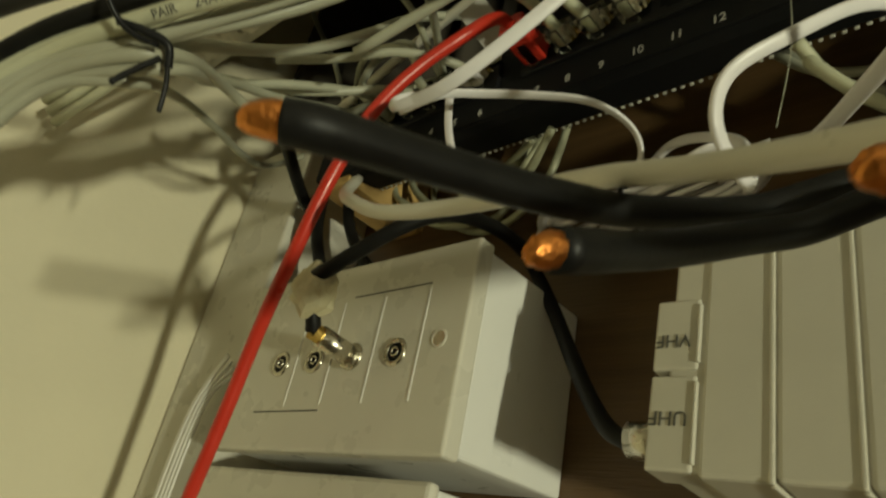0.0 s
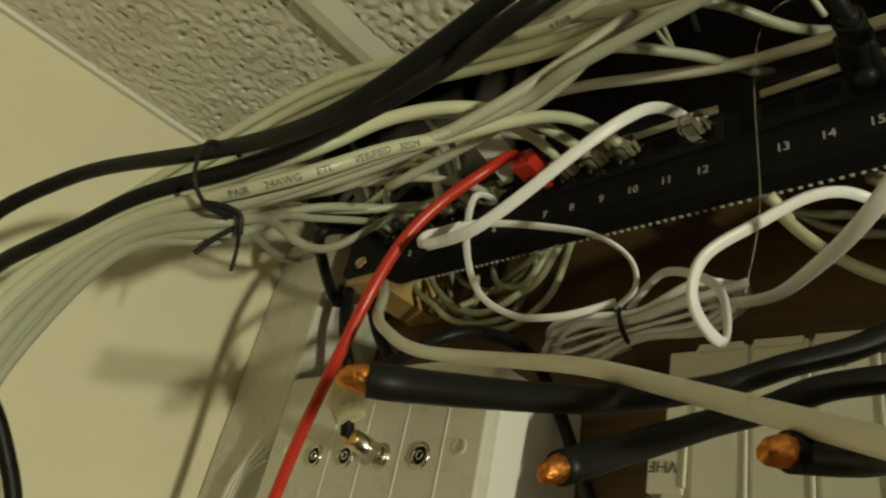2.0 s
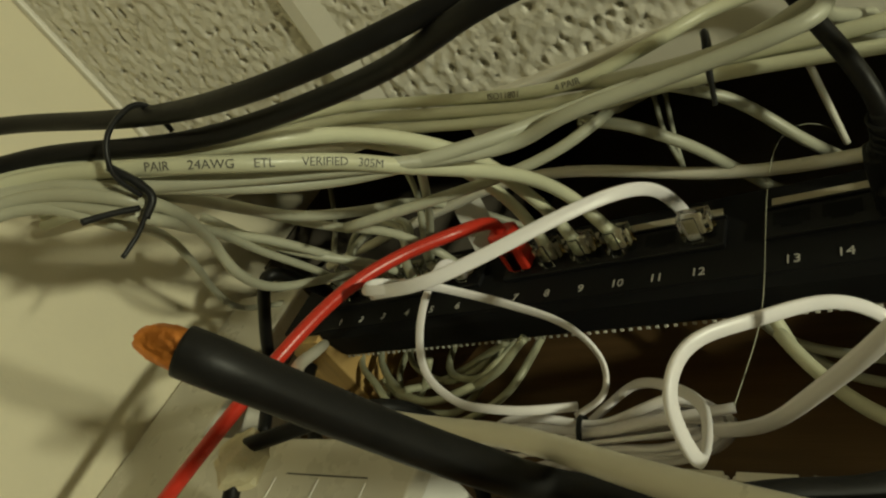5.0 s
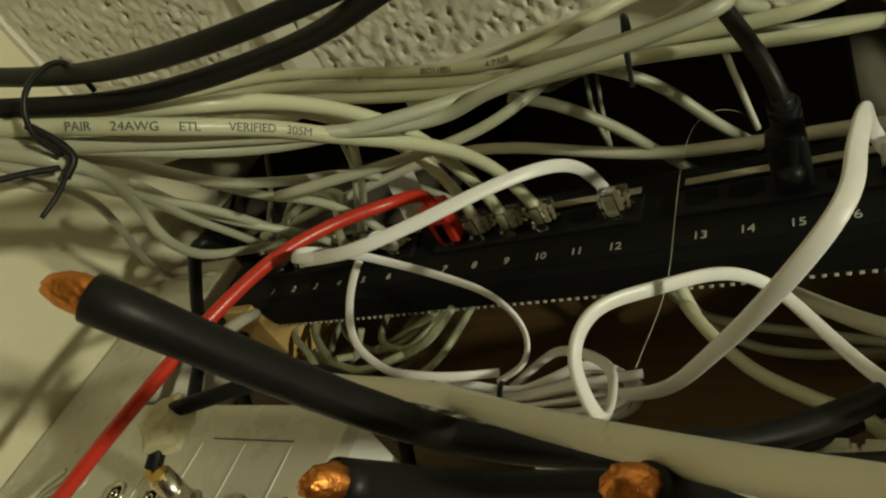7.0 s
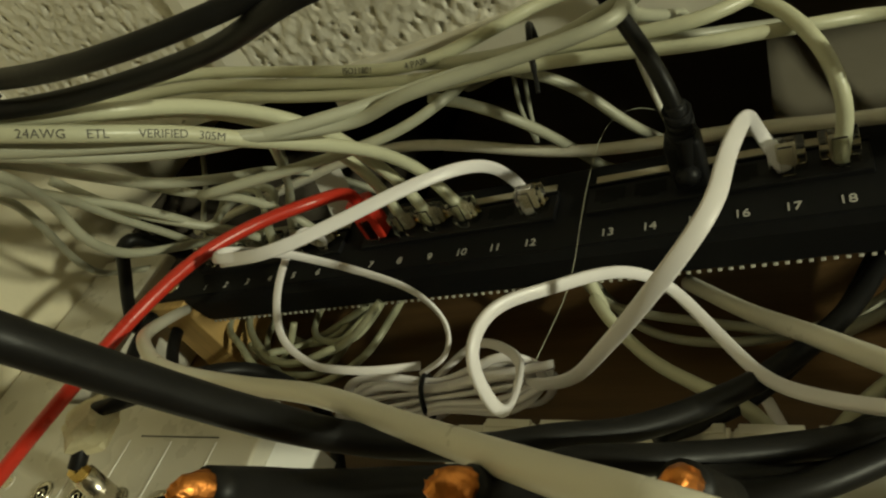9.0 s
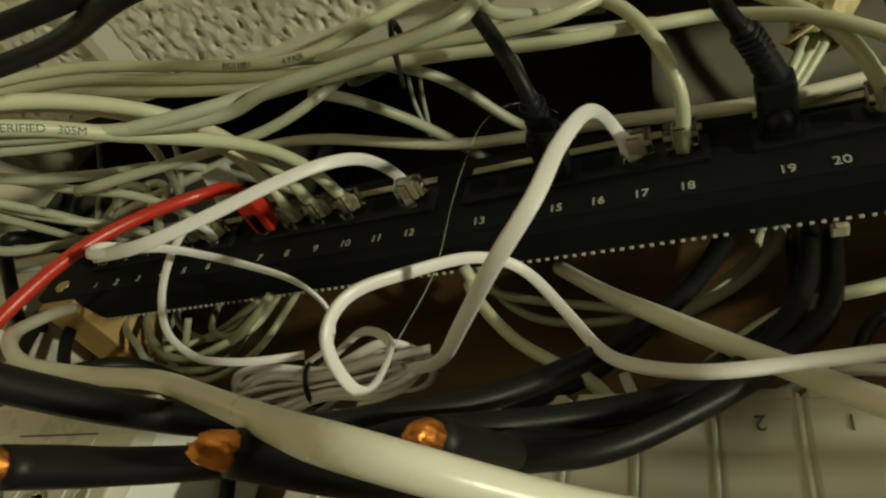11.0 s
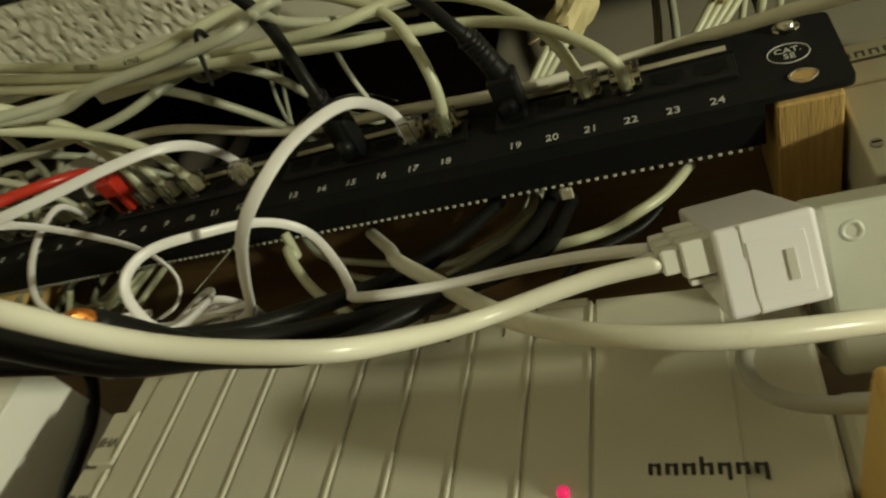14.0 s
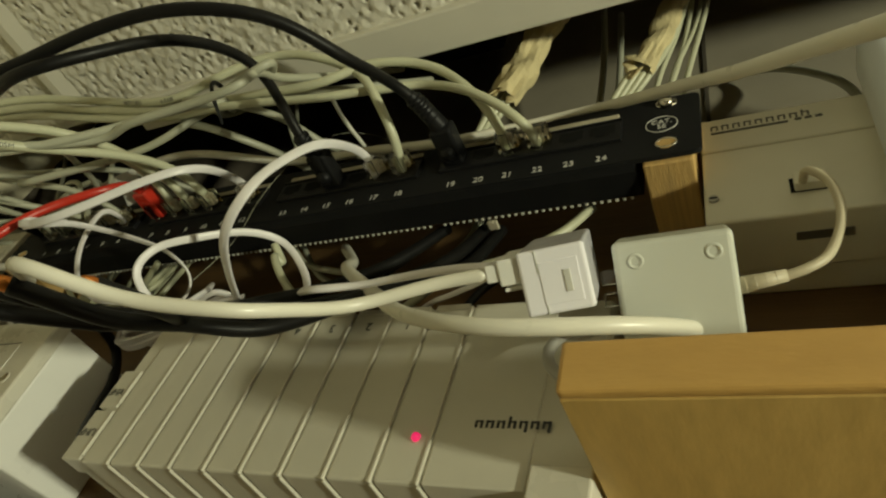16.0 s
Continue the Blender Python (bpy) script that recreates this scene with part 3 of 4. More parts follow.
for y in (0.0050, 0.0145, 0.0240):
    p1 = part("plug", local(box(-0.0180, -0.0109, y - 0.0034, y + 0.0034, 0.0008, 0.0096, 0.0006), cm), M_WHITE, split, "ivory modular plug")
    part("plug_clip", local(box(-0.0172, -0.0112, y - 0.0018, y + 0.0018, -0.0014, 0.0000, 0.0003), cm), M_WHITE, p1)
    part("plug_nose", local(box(-0.0225, -0.0179, y - 0.0026, y + 0.0026, 0.0025, 0.0085, 0.0006), cm), M_WHITE, p1)


# ---------------------------------------------------------------- cables
def rj_plug(x, holder, tilt=0.0):
    """Clear modular plug standing out of a port."""
    bm = box(x - 0.0057, x + 0.0057, FACE_Y - 0.0125, FACE_Y - 0.0024, PORT_Z - 0.0038, PORT_Z + 0.0036, 0.0007, 2)
    p1 = part("plug", bm, M_CLEAR, holder, "clear modular plug")
    part("latch", box(x - 0.0022, x + 0.0022, FACE_Y - 0.0150, FACE_Y - 0.0030, PORT_Z - 0.0062, PORT_Z - 0.0050, 0.0003), M_CLEAR, p1)
    part("wire_tail", box(x - 0.0030, x + 0.0030, FACE_Y - 0.0110, FACE_Y - 0.0040, PORT_Z - 0.0012, PORT_Z + 0.0010, 0.0005, 1), M_CORD, p1, "flattened wire ends inside the plug")
    for k in range(4):
        xc = x - 0.0030 + 0.0020 * k
        part("contact", box(xc - 0.0003, xc + 0.0003, FACE_Y - 0.0045, FACE_Y - 0.0030, PORT_Z + 0.0012, PORT_Z + 0.0030), M_BRASS, p1)


def net_cable(port, points, r=0.0027, material=None, label="grey network patch cable plugged into the panel", category="network cable", **kw):
    holder = empty("network_cable", label, category, (0, 0, 0), "network cables")
    pts = list(points)
    sweep("sheath", pts, r, material=material or M_CAT, parent=holder, **kw)
    rj_plug(port_x(port), holder)
    return holder


def plain_cable(points, r, material, label, name="cable", group="loose cables", **kw):
    return tagged(sweep(name, points, r, material=material, **kw), label, "cable", group)


def boot_cable(port, points, label):
    holder = empty("patch_lead", label, "network cable", (0, 0, 0), "black patch leads")
    sweep("sheath", points, 0.0028, material=M_RUBBER, parent=holder)
    x = port_x(port)
    pts = np.array(points)
    root = Vector((x, FACE_Y - 0.002, PORT_Z))
    b = part("plug_boot", box(x - 0.0060, x + 0.0060, FACE_Y - 0.024, FACE_Y - 0.0024, PORT_Z - 0.0054, PORT_Z + 0.0048, 0.0018, 3), M_BLACKP, holder, "moulded black plug boot")
    bump = bmesh.new()
    bmesh.ops.create_uvsphere(bump, u_segments=16, v_segments=10, radius=0.0042, matrix=Matrix.Translation((x, FACE_Y - 0.0105, PORT_Z - 0.0058)))
    part("latch_cover", bump, M_BLACKP, b, smooth=True)
    s = spline(points, 12)
    ends = [p for p in s if np.linalg.norm(p - np.array(root)) < 0.046]
    ends = np.array(sorted(ends, key=lambda p: np.linalg.norm(p - np.array(root))))
    tail = [tuple(root + Vector((0, -0.021, 0)))] + [tuple(p) for p in ends if np.linalg.norm(p - np.array(root)) > 0.030][::3]
    sl = sweep("strain_relief", tail, 0.0049, material=M_BLACKP, parent=holder, taper=0.68)
    t = spline(tail, 8)
    for q in t[2:-2:3]:
        part("relief_rib", ring(q[0], q[1], q[2], 0.0041, 0.0007, tuple(np.array(tail[-1]) - np.array(tail[0])), 14, 6), M_BLACKP, sl)
    return holder


def copper_cable(points, label, r=0.0033, trim=0.0025):
    holder = empty("cut_cable", label, "cable", (0, 0, 0), "cut black cables")
    s = spline(points, 8)
    run = np.r_[0, np.cumsum(np.linalg.norm(np.diff(s, axis=0), axis=1))]
    first_i = int(np.searchsorted(run, trim))
    points = [tuple(s[first_i])] + [p for p, k in zip(points, range(0, 8 * len(points), 8)) if k > first_i + 3]
    s = spline(points, 8)
    d = Vector(s[0] - s[3]).normalized()
    sweep("sheath", points, r, material=M_RUBBER, parent=holder, m=18, wobble=0.04)
    tip = Vector(s[0])
    k_len = r / 0.0068
    bm = bmesh.new()
    rng = random.Random(int(abs(points[0][0]) * 1e5))
    rows = []
    side = d.orthogonal().normalized()
    up = d.cross(side)
    for k, (along, rad) in enumerate(((-0.003, 0.98), (0.001, 1.0), (0.0035, 0.98), (0.0060, 0.90), (0.0080, 0.80), (0.0096, 0.68), (0.0106, 0.52), (0.0104, 0.30), (0.0108, 0.04))):
        row = []
        for j in range(24):
            a = 2 * math.pi * j / 24 + k * 0.16
            q = 0.84 * rad * r * (1 + 0.055 * math.sin(9 * (a - k * 0.16)) + rng.uniform(-0.03, 0.03))
            row.append(bm.verts.new(tip + d * (k_len * along + rng.uniform(-0.0003, 0.0003) + 0.0006 * math.cos(a - 1.0) * (k > 2)) + side * (q * math.cos(a)) + up * (q * math.sin(a) * 0.85)))
        rows.append(row)
    for a, b in zip(rows, rows[1:]):
        for j in range(24):
            bm.faces.new((a[j], a[(j + 1) % 24], b[(j + 1) % 24], b[j]))
    bm.faces.new(rows[-1])
    bmesh.ops.recalc_face_normals(bm, faces=bm.faces[:])
    part("copper_end", bm, M_COPPER, holder, "bare cut stranded copper conductor", True)
    return holder


# the run of the bundle from the side wall up to its tie: upper and lower edge, station by station
RUN_TOP = [(-0.200, -0.260, 1.842), (-0.195, -0.272, 1.887), (-0.180, -0.266, 1.911), (-0.150, -0.252, 1.927)]
RUN_LOW = [(-0.200, -0.240, 1.805), (-0.195, -0.253, 1.850), (-0.180, -0.252, 1.884), (-0.150, -0.246, 1.913)]


def bundle_run(share, back=0.0):
    """Start of a strand; share 0 at the upper edge, 1 at the lower; back: further behind."""
    rows = []
    for i, (a, b) in enumerate(zip(RUN_TOP, RUN_LOW)):
        p = Vector(a).lerp(Vector(b), 0.24 + 0.76 * share)
        sway = 0.0016 * noise.noise(Vector((share * 9.0, i * 1.7, 3.0)))
        rows.append((p.x - back, p.y + sway + back * 0.25, p.z + sway))
    return rows


# red lead and the pale network leads
red_lead = net_cable(7, [(-0.0915, -0.1039, 2.0165), (-0.0915, -0.1230, 2.0175), (-0.0917, -0.1320, 2.0130), (-0.0960, -0.1405, 1.9995), (-0.1118, -0.1477, 1.9830), (-0.1243, -0.1537, 1.9613), (-0.1334, -0.1564, 1.9336), (-0.1465, -0.1536, 1.9063), (-0.1635, -0.1477, 1.8806), (-0.1760, -0.1429, 1.8523), (-0.1875, -0.1393, 1.8230), (-0.1990, -0.1357, 1.7937), (-0.2105, -0.1321, 1.7644)], 0.0027, M_RED, 'glossy red network lead plugged into the panel')
part('plug_boot', box(port_x(7) - 0.0058, port_x(7) + 0.0058, FACE_Y - 0.024, FACE_Y - 0.003, PORT_Z - 0.0050, PORT_Z + 0.0046, 0.0015, 3), M_RED, red_lead, 'red moulded plug boot')
ARC = [*bundle_run(0.22, 0), (-0.1120, -0.2360, 1.9290), (-0.0910, -0.2220, 1.9400), (-0.0800, -0.2050, 1.9580), (-0.0720, -0.1910, 1.9700), (-0.0640, -0.1760, 1.9840), (-0.0590, -0.1590, 2.0000), (-0.0575, -0.1430, 2.0130), (-0.0545, -0.1260, 2.0210), (-0.0455, -0.1064, 2.0179)]
printed = net_cable(10, ARC, 0.0026, M_CATL, 'pale grey-green network cable with black printing')
net_cable(9, [*bundle_run(0.06, 0.001), (-0.1240, -0.2360, 1.9385), (-0.0920, -0.2220, 1.9510), (-0.0860, -0.2060, 1.9730), (-0.0800, -0.1860, 1.9930), (-0.0710, -0.1660, 2.0040), (-0.0695, -0.1420, 2.0150), (-0.0670, -0.1230, 2.0200), (-0.0618, -0.1062, 2.0170)], 0.0026, M_CATL, 'pale grey-green network cable with printed sheath')
net_cable(8, [*bundle_run(0.14, 0.006), (-0.1300, -0.2350, 1.9440), (-0.0960, -0.2180, 1.9570), (-0.0930, -0.2020, 1.9790), (-0.0920, -0.1820, 1.9990), (-0.0900, -0.1600, 2.0150), (-0.0850, -0.1400, 2.0220), (-0.0790, -0.1220, 2.0210), (-0.0762, -0.1061, 2.0176)], 0.0025, M_CATL, 'pale grey-green network cable with printed sheath')
OVER = [(0.0912, -0.1036, 2.0156), (0.0940, -0.1220, 2.0190), (0.0900, -0.1380, 2.0280), (0.0800, -0.1470, 2.0430), (0.0647, -0.1520, 2.0545), (0.0452, -0.1600, 2.0600), (0.0247, -0.1640, 2.0630), (0.0050, -0.1670, 2.0570), (-0.0120, -0.1680, 2.0460), (-0.0500, -0.1660, 2.0400), (-0.1100, -0.1780, 2.0460), (-0.1800, -0.1950, 2.0450), (-0.3000, -0.2250, 1.9850)]
iso_cable = net_cable(18, OVER, 0.0025, M_CATL, 'pale grey-green network cable arching over the panel')
net_cable(21, [(0.1523, -0.1045, 2.0161), (0.1490, -0.1170, 2.0210), (0.1400, -0.1290, 2.0310), (0.1228, -0.1360, 2.0480), (0.1067, -0.1420, 2.0545), (0.0921, -0.1470, 2.0540), (0.0771, -0.1500, 2.0515), (0.0556, -0.1530, 2.0380), (0.0195, -0.1550, 2.0400), (-0.0096, -0.1555, 2.0426), (-0.0500, -0.1620, 2.0360), (-0.1100, -0.1740, 2.0420), (-0.1800, -0.1910, 2.0410), (-0.3000, -0.2210, 1.9810)], 0.0025, M_CATL, 'pale grey-green network cable arching over the panel')
net_cable(22, [(0.1674, -0.1042, 2.0167), (0.1660, -0.1190, 2.0110), (0.1540, -0.1270, 2.0200), (0.1350, -0.1330, 2.0320), (0.1090, -0.1330, 2.0470), (0.0915, -0.1380, 2.0425), (0.0715, -0.1430, 2.0380), (0.0536, -0.1470, 2.0340), (0.0211, -0.1520, 2.0350), (-0.0127, -0.1570, 2.0340), (-0.0500, -0.1600, 2.0320), (-0.1100, -0.1700, 2.0380), (-0.1800, -0.1870, 2.0370), (-0.3000, -0.2170, 1.9770)], 0.0024, M_CATL, 'pale grey-green network cable arching over the panel')
net_cable(4, [(-0.2000, -0.1900, 1.9850), (-0.1850, -0.1650, 1.9900), (-0.1700, -0.1450, 1.9980), (-0.1580, -0.1250, 2.0100), (-0.1524, -0.1060, 2.0175)], 0.0021, M_CAT, 'thin grey network cable plugged into the panel')
net_cable(6, [(-0.1750, -0.1750, 1.9950), (-0.1600, -0.1550, 2.0050), (-0.1400, -0.1400, 2.0120), (-0.1260, -0.1220, 2.0150), (-0.1219, -0.1060, 2.0175)], 0.0021, M_CAT, 'thin grey network cable plugged into the panel')
# black patch leads
boot_cable(19, [(-0.2000, -0.2130, 1.8000), (-0.2000, -0.2270, 1.8290), (-0.2000, -0.2380, 1.8450), (-0.2010, -0.2490, 1.8580), (-0.2070, -0.2650, 1.8720), (-0.2150, -0.2770, 1.8900), (-0.2130, -0.2810, 1.9080), (-0.2050, -0.2780, 1.9230), (-0.1900, -0.2700, 1.9350), (-0.1669, -0.2610, 1.9418), (-0.1123, -0.2454, 1.9402), (-0.0580, -0.2397, 1.9350), (-0.0168, -0.2349, 1.9518), (0.0229, -0.2341, 1.9661), (0.0589, -0.2281, 1.9756), (0.0898, -0.2102, 1.9849), (0.1072, -0.1809, 1.9938), (0.1090, -0.1556, 2.0147), (0.1186, -0.1331, 2.0181), (0.1227, -0.1072, 2.0159)], 'black patch lead with moulded boot arching under the ceiling')
boot_cable(15, [(-0.2060, -0.2160, 1.8020), (-0.2070, -0.2420, 1.8420), (-0.2110, -0.2640, 1.8650), (-0.2100, -0.2730, 1.8850), (-0.1950, -0.2710, 1.9000), (-0.1780, -0.2660, 1.9080), (-0.1630, -0.2590, 1.9170), (-0.1440, -0.2510, 1.9290), (-0.1015, -0.2333, 1.9412), (-0.0452, -0.2270, 1.9502), (-0.0075, -0.2334, 1.9450), (0.0150, -0.2261, 1.9644), (0.0261, -0.2130, 1.9937), (0.0300, -0.1926, 2.0193), (0.0344, -0.1700, 2.0296), (0.0474, -0.1434, 2.0120), (0.0453, -0.1065, 2.0156)], 'black patch lead with moulded boot arching under the ceiling')
# white flat leads
net_cable(12, [(-0.0166, -0.1037, 2.0149), (-0.0197, -0.1084, 2.0241), (-0.0205, -0.1306, 2.0117), (-0.0268, -0.1435, 1.9975), (-0.0420, -0.1498, 1.9827), (-0.0602, -0.1541, 1.9662), (-0.0800, -0.1577, 1.9527), (-0.1042, -0.1566, 1.9533)], 0.0024, M_FLAT, 'white flat network lead plugged into the panel', rt=0.0010, first=(0.2, -0.6, -0.75), fixed=True)
net_cable(5, [(-0.1319, -0.1050, 2.0180), (-0.1173, -0.1076, 2.0116), (-0.1184, -0.1223, 2.0058), (-0.1208, -0.1183, 1.9798), (-0.1175, -0.1072, 1.9589), (-0.1029, -0.0987, 1.9494), (-0.0869, -0.0995, 1.9452), (-0.0724, -0.0952, 1.9469), (-0.0577, -0.0865, 1.9544)], 0.0017, M_FLAT, 'white flat network lead plugged into the panel', rt=0.0010, first=(0.2, -0.6, -0.75), fixed=True)
net_cable(17, [(0.0751, -0.1032, 2.0157), (0.0691, -0.1156, 2.0223), (0.0681, -0.1406, 1.9978), (0.0645, -0.1539, 1.9655), (0.0612, -0.1572, 1.9432), (0.0466, -0.1456, 1.9312), (0.0258, -0.1175, 1.9354), (0.0029, -0.0865, 1.9454), (-0.0287, -0.0656, 1.9585)], 0.0024, M_FLAT, 'white flat network lead plugged into the panel', rt=0.0010, first=(0.2, -0.6, -0.75), fixed=True)
plain_cable([(-0.1043, -0.1566, 1.9534), (-0.1053, -0.1391, 1.9739), (-0.0974, -0.1242, 1.9822), (-0.0790, -0.1136, 1.9819), (-0.0606, -0.1026, 1.9793), (-0.0525, -0.0870, 1.9751), (-0.0526, -0.0794, 1.9645), (-0.0628, -0.0781, 1.9561)], 0.0019, M_FLAT, 'folded white flat lead running back to the coil', rt=0.0008, first=(0.2, -0.6, -0.75), fixed=True, twist=1.25)
plain_cable([(-0.0750, -0.0660, 1.9460), (-0.0521, -0.0720, 1.9676), (-0.0394, -0.0780, 1.9701), (-0.0206, -0.0900, 1.9575), (-0.0067, -0.1020, 1.9408), (0.0006, -0.1195, 1.9130), (0.0005, -0.1425, 1.9148), (0.0043, -0.1454, 1.9290), (0.0173, -0.1386, 1.9411), (0.0301, -0.1250, 1.9570), (0.0402, -0.1097, 1.9634), (0.0529, -0.1010, 1.9509), (0.0642, -0.1032, 1.9345), (0.0761, -0.1170, 1.9193), (0.0936, -0.1283, 1.9085), (0.1136, -0.1240, 1.9123), (0.1352, -0.1255, 1.9130), (0.1550, -0.1260, 1.9136), (0.1724, -0.1256, 1.9130)], 0.0019, M_FLAT, 'white flat lead with an open loop', rt=0.0011, twist=0.5)
plain_cable([(-0.0930, -0.1572, 1.9528), (-0.1035, -0.1582, 1.9528), (-0.1078, -0.1574, 1.9555), (-0.1074, -0.1545, 1.9605), (-0.1055, -0.1480, 1.9660), (-0.1050, -0.1400, 1.9735)], 0.0019, M_FLAT, 'fold of the white flat lead', rt=0.0009, first=(0.2, -0.6, -0.75), fixed=True)
plain_cable([(0.1740,-0.1313,1.9056), (0.1611,-0.1140,1.9173), (0.1379,-0.1000,1.9237), (0.1202,-0.0850,1.9335), (0.0750,-0.0600,1.9300), (0.0600,-0.0500,1.9600)], 0.0021, M_FLAT, 'second white flat lead from the splitter', rt=0.0011)
# thick ivory cable and other round cables
plain_cable([(-0.1886, -0.1080, 1.9784), (-0.1541, -0.1320, 1.9523), (-0.1300, -0.1510, 1.9280), (-0.1100, -0.1600, 1.9140), (-0.0880, -0.1630, 1.9025), (-0.0500, -0.1660, 1.8940), (-0.0120, -0.1760, 1.8840), (0.0160, -0.1840, 1.8730), (0.0482, -0.2005, 1.8579), (0.0698, -0.2118, 1.8482), (0.0900, -0.1911, 1.8508), (0.1169, -0.1789, 1.8540), (0.1259, -0.1661, 1.8636), (0.1333, -0.1461, 1.8810), (0.1576, -0.1390, 1.8942), (0.1756, -0.1370, 1.8982)], 0.0023, M_THICK, 'thick ivory round cable running into the splitter', m=18)
plain_cable([(0.0360, -0.0628, 2.0051), (0.0591, -0.0758, 1.9776), (0.0777, -0.0987, 1.9497), (0.1098, -0.1116, 1.9202), (0.1408, -0.1252, 1.8933), (0.1814, -0.1314, 1.8797), (0.2245, -0.1136, 1.8914), (0.2384, -0.0764, 1.9134), (0.1915, -0.0358, 1.9284)], 0.0030, M_THICK, 'ivory round cable passing under the splitter', m=16)
plain_cable([(0.3080, -0.2080, 1.8880), (0.2997, -0.1983, 1.9008), (0.2900, -0.1879, 1.9148), (0.2791, -0.1728, 1.9368), (0.2575, -0.1463, 1.9746), (0.2356, -0.1248, 2.0073), (0.1932, -0.0975, 2.0460), (0.1208, -0.1073, 2.0272), (0.0623, -0.1026, 2.0424), (-0.0067, -0.0999, 2.0534), (-0.0868, -0.1170, 2.0634), (-0.1600, -0.1100, 2.0620), (-0.2400, -0.1000, 2.0500)], 0.0027, M_THICK, 'ivory round cable along the top of the panel')
plain_cable([(-0.2900, -0.2150, 1.9900), (-0.2300, -0.1900, 2.0450), (-0.1649, -0.1747, 2.0577), (-0.1286, -0.1611, 2.0656), (-0.0779, -0.1598, 2.0612), (-0.0266, -0.1640, 2.0362), (0.0192, -0.1739, 2.0109), (0.0487, -0.1785, 2.0211), (0.0347, -0.1659, 2.0352)], 0.0023, M_CAT, 'grey network cable tied in a bundle above the panel')
plain_cable([*bundle_run(0.36, 0.001), (-0.1185, -0.2306, 1.9291), (-0.0900, -0.2000, 1.9580), (-0.0500, -0.1830, 1.9850), (-0.0160, -0.1679, 2.0197), (-0.0035, -0.1480, 2.0541), (0.0250, -0.1336, 2.0715), (0.0592, -0.1209, 2.0842), (0.0826, -0.1018, 2.1112)], 0.0023, M_CAT, 'grey network cable tied in a bundle above the panel')
plain_cable([*bundle_run(0.5, 0.0), (-0.1185, -0.2323, 1.9273), (-0.0554, -0.1800, 1.9836), (-0.0258, -0.1812, 1.9895), (0.0099, -0.1791, 1.9965), (0.0388, -0.1794, 2.0012), (0.0408, -0.1763, 2.0191), (0.0386, -0.1610, 2.0380), (0.0500, -0.1350, 2.0780), (0.0620, -0.1100, 2.1200)], 0.0023, M_CAT, 'grey network cable tied in a bundle above the panel')
plain_cable([(-0.0479, -0.1504, 2.0408), (-0.0305, -0.1407, 2.0411), (-0.0159, -0.1240, 2.0455), (-0.0079, -0.1042, 2.0552), (0.0037, -0.0894, 2.0552), (0.0070, -0.0807, 2.0608)], 0.0023, M_CAT, 'grey network cable tied in a bundle above the panel')
plain_cable([(-0.0053, -0.1510, 2.0386), (-0.0194, -0.1491, 2.0525), (0.0010, -0.1277, 2.0620), (0.0182, -0.1032, 2.0625), (0.0260, -0.0857, 2.0717), (0.0284, -0.0699, 2.0862)], 0.0023, M_CAT, 'grey network cable tied in a bundle above the panel')
plain_cable([(-0.1300, -0.1650, 1.9850), (-0.0641, -0.1522, 2.0136), (-0.0357, -0.1530, 2.0320), (-0.0365, -0.1456, 2.0571), (-0.0482, -0.1306, 2.0762), (-0.0362, -0.1205, 2.1044)], 0.0022, M_CAT, 'grey network cable tied in a bundle above the panel')
net_cable(3, [*bundle_run(0.63, 0.001), (-0.1180, -0.2280, 1.9255), (-0.1530, -0.1980, 1.9520), (-0.1630, -0.1770, 1.9560), (-0.1740, -0.1550, 1.9700), (-0.1790, -0.1340, 1.9950), (-0.1770, -0.1180, 2.0150), (-0.1676, -0.1060, 2.0175)], 0.0021, M_CAT, 'thin grey network cable plugged into the panel')
net_cable(2, [*bundle_run(0.76, 0.0), (-0.1180, -0.2290, 1.9240), (-0.1510, -0.2080, 1.9470), (-0.1710, -0.1890, 1.9680), (-0.1740, -0.1680, 1.9860), (-0.1690, -0.1420, 2.0010), (-0.1740, -0.1200, 2.0140), (-0.1829, -0.1060, 2.0172)], 0.0021, M_CAT, 'thin grey network cable plugged into the panel')
net_cable(1, [*bundle_run(0.88, 0.002), (-0.1190, -0.2250, 1.9220), (-0.1430, -0.2080, 1.9430), (-0.1640, -0.1900, 1.9640), (-0.1790, -0.1660, 1.9820), (-0.1830, -0.1420, 1.9970), (-0.1900, -0.1210, 2.0100), (-0.1981, -0.1060, 2.0168)], 0.0019, M_CAT, 'thin grey network cable plugged into the panel')
plain_cable([*bundle_run(1.0, 0.001), (-0.1300, -0.2270, 1.9200), (-0.1650, -0.2120, 1.9440), (-0.2020, -0.1910, 1.9680), (-0.2240, -0.1670, 1.9790), (-0.2480, -0.1440, 1.9900), (-0.2700, -0.1180, 2.0050), (-0.2780, -0.0950, 2.0300), (-0.2750, -0.0700, 2.0600)], 0.0019, M_CAT, 'thin grey cable fanning out of the bundle')
plain_cable([*bundle_run(0.70, 0.007), (-0.1280, -0.2280, 1.9330), (-0.1390, -0.2010, 1.9600), (-0.1410, -0.1780, 1.9810), (-0.1420, -0.1540, 2.0120), (-0.1500, -0.1320, 2.0450), (-0.1450, -0.1050, 2.0700), (-0.1250, -0.0700, 2.0850)], 0.0022, M_CAT, 'grey network cable behind the bundle')
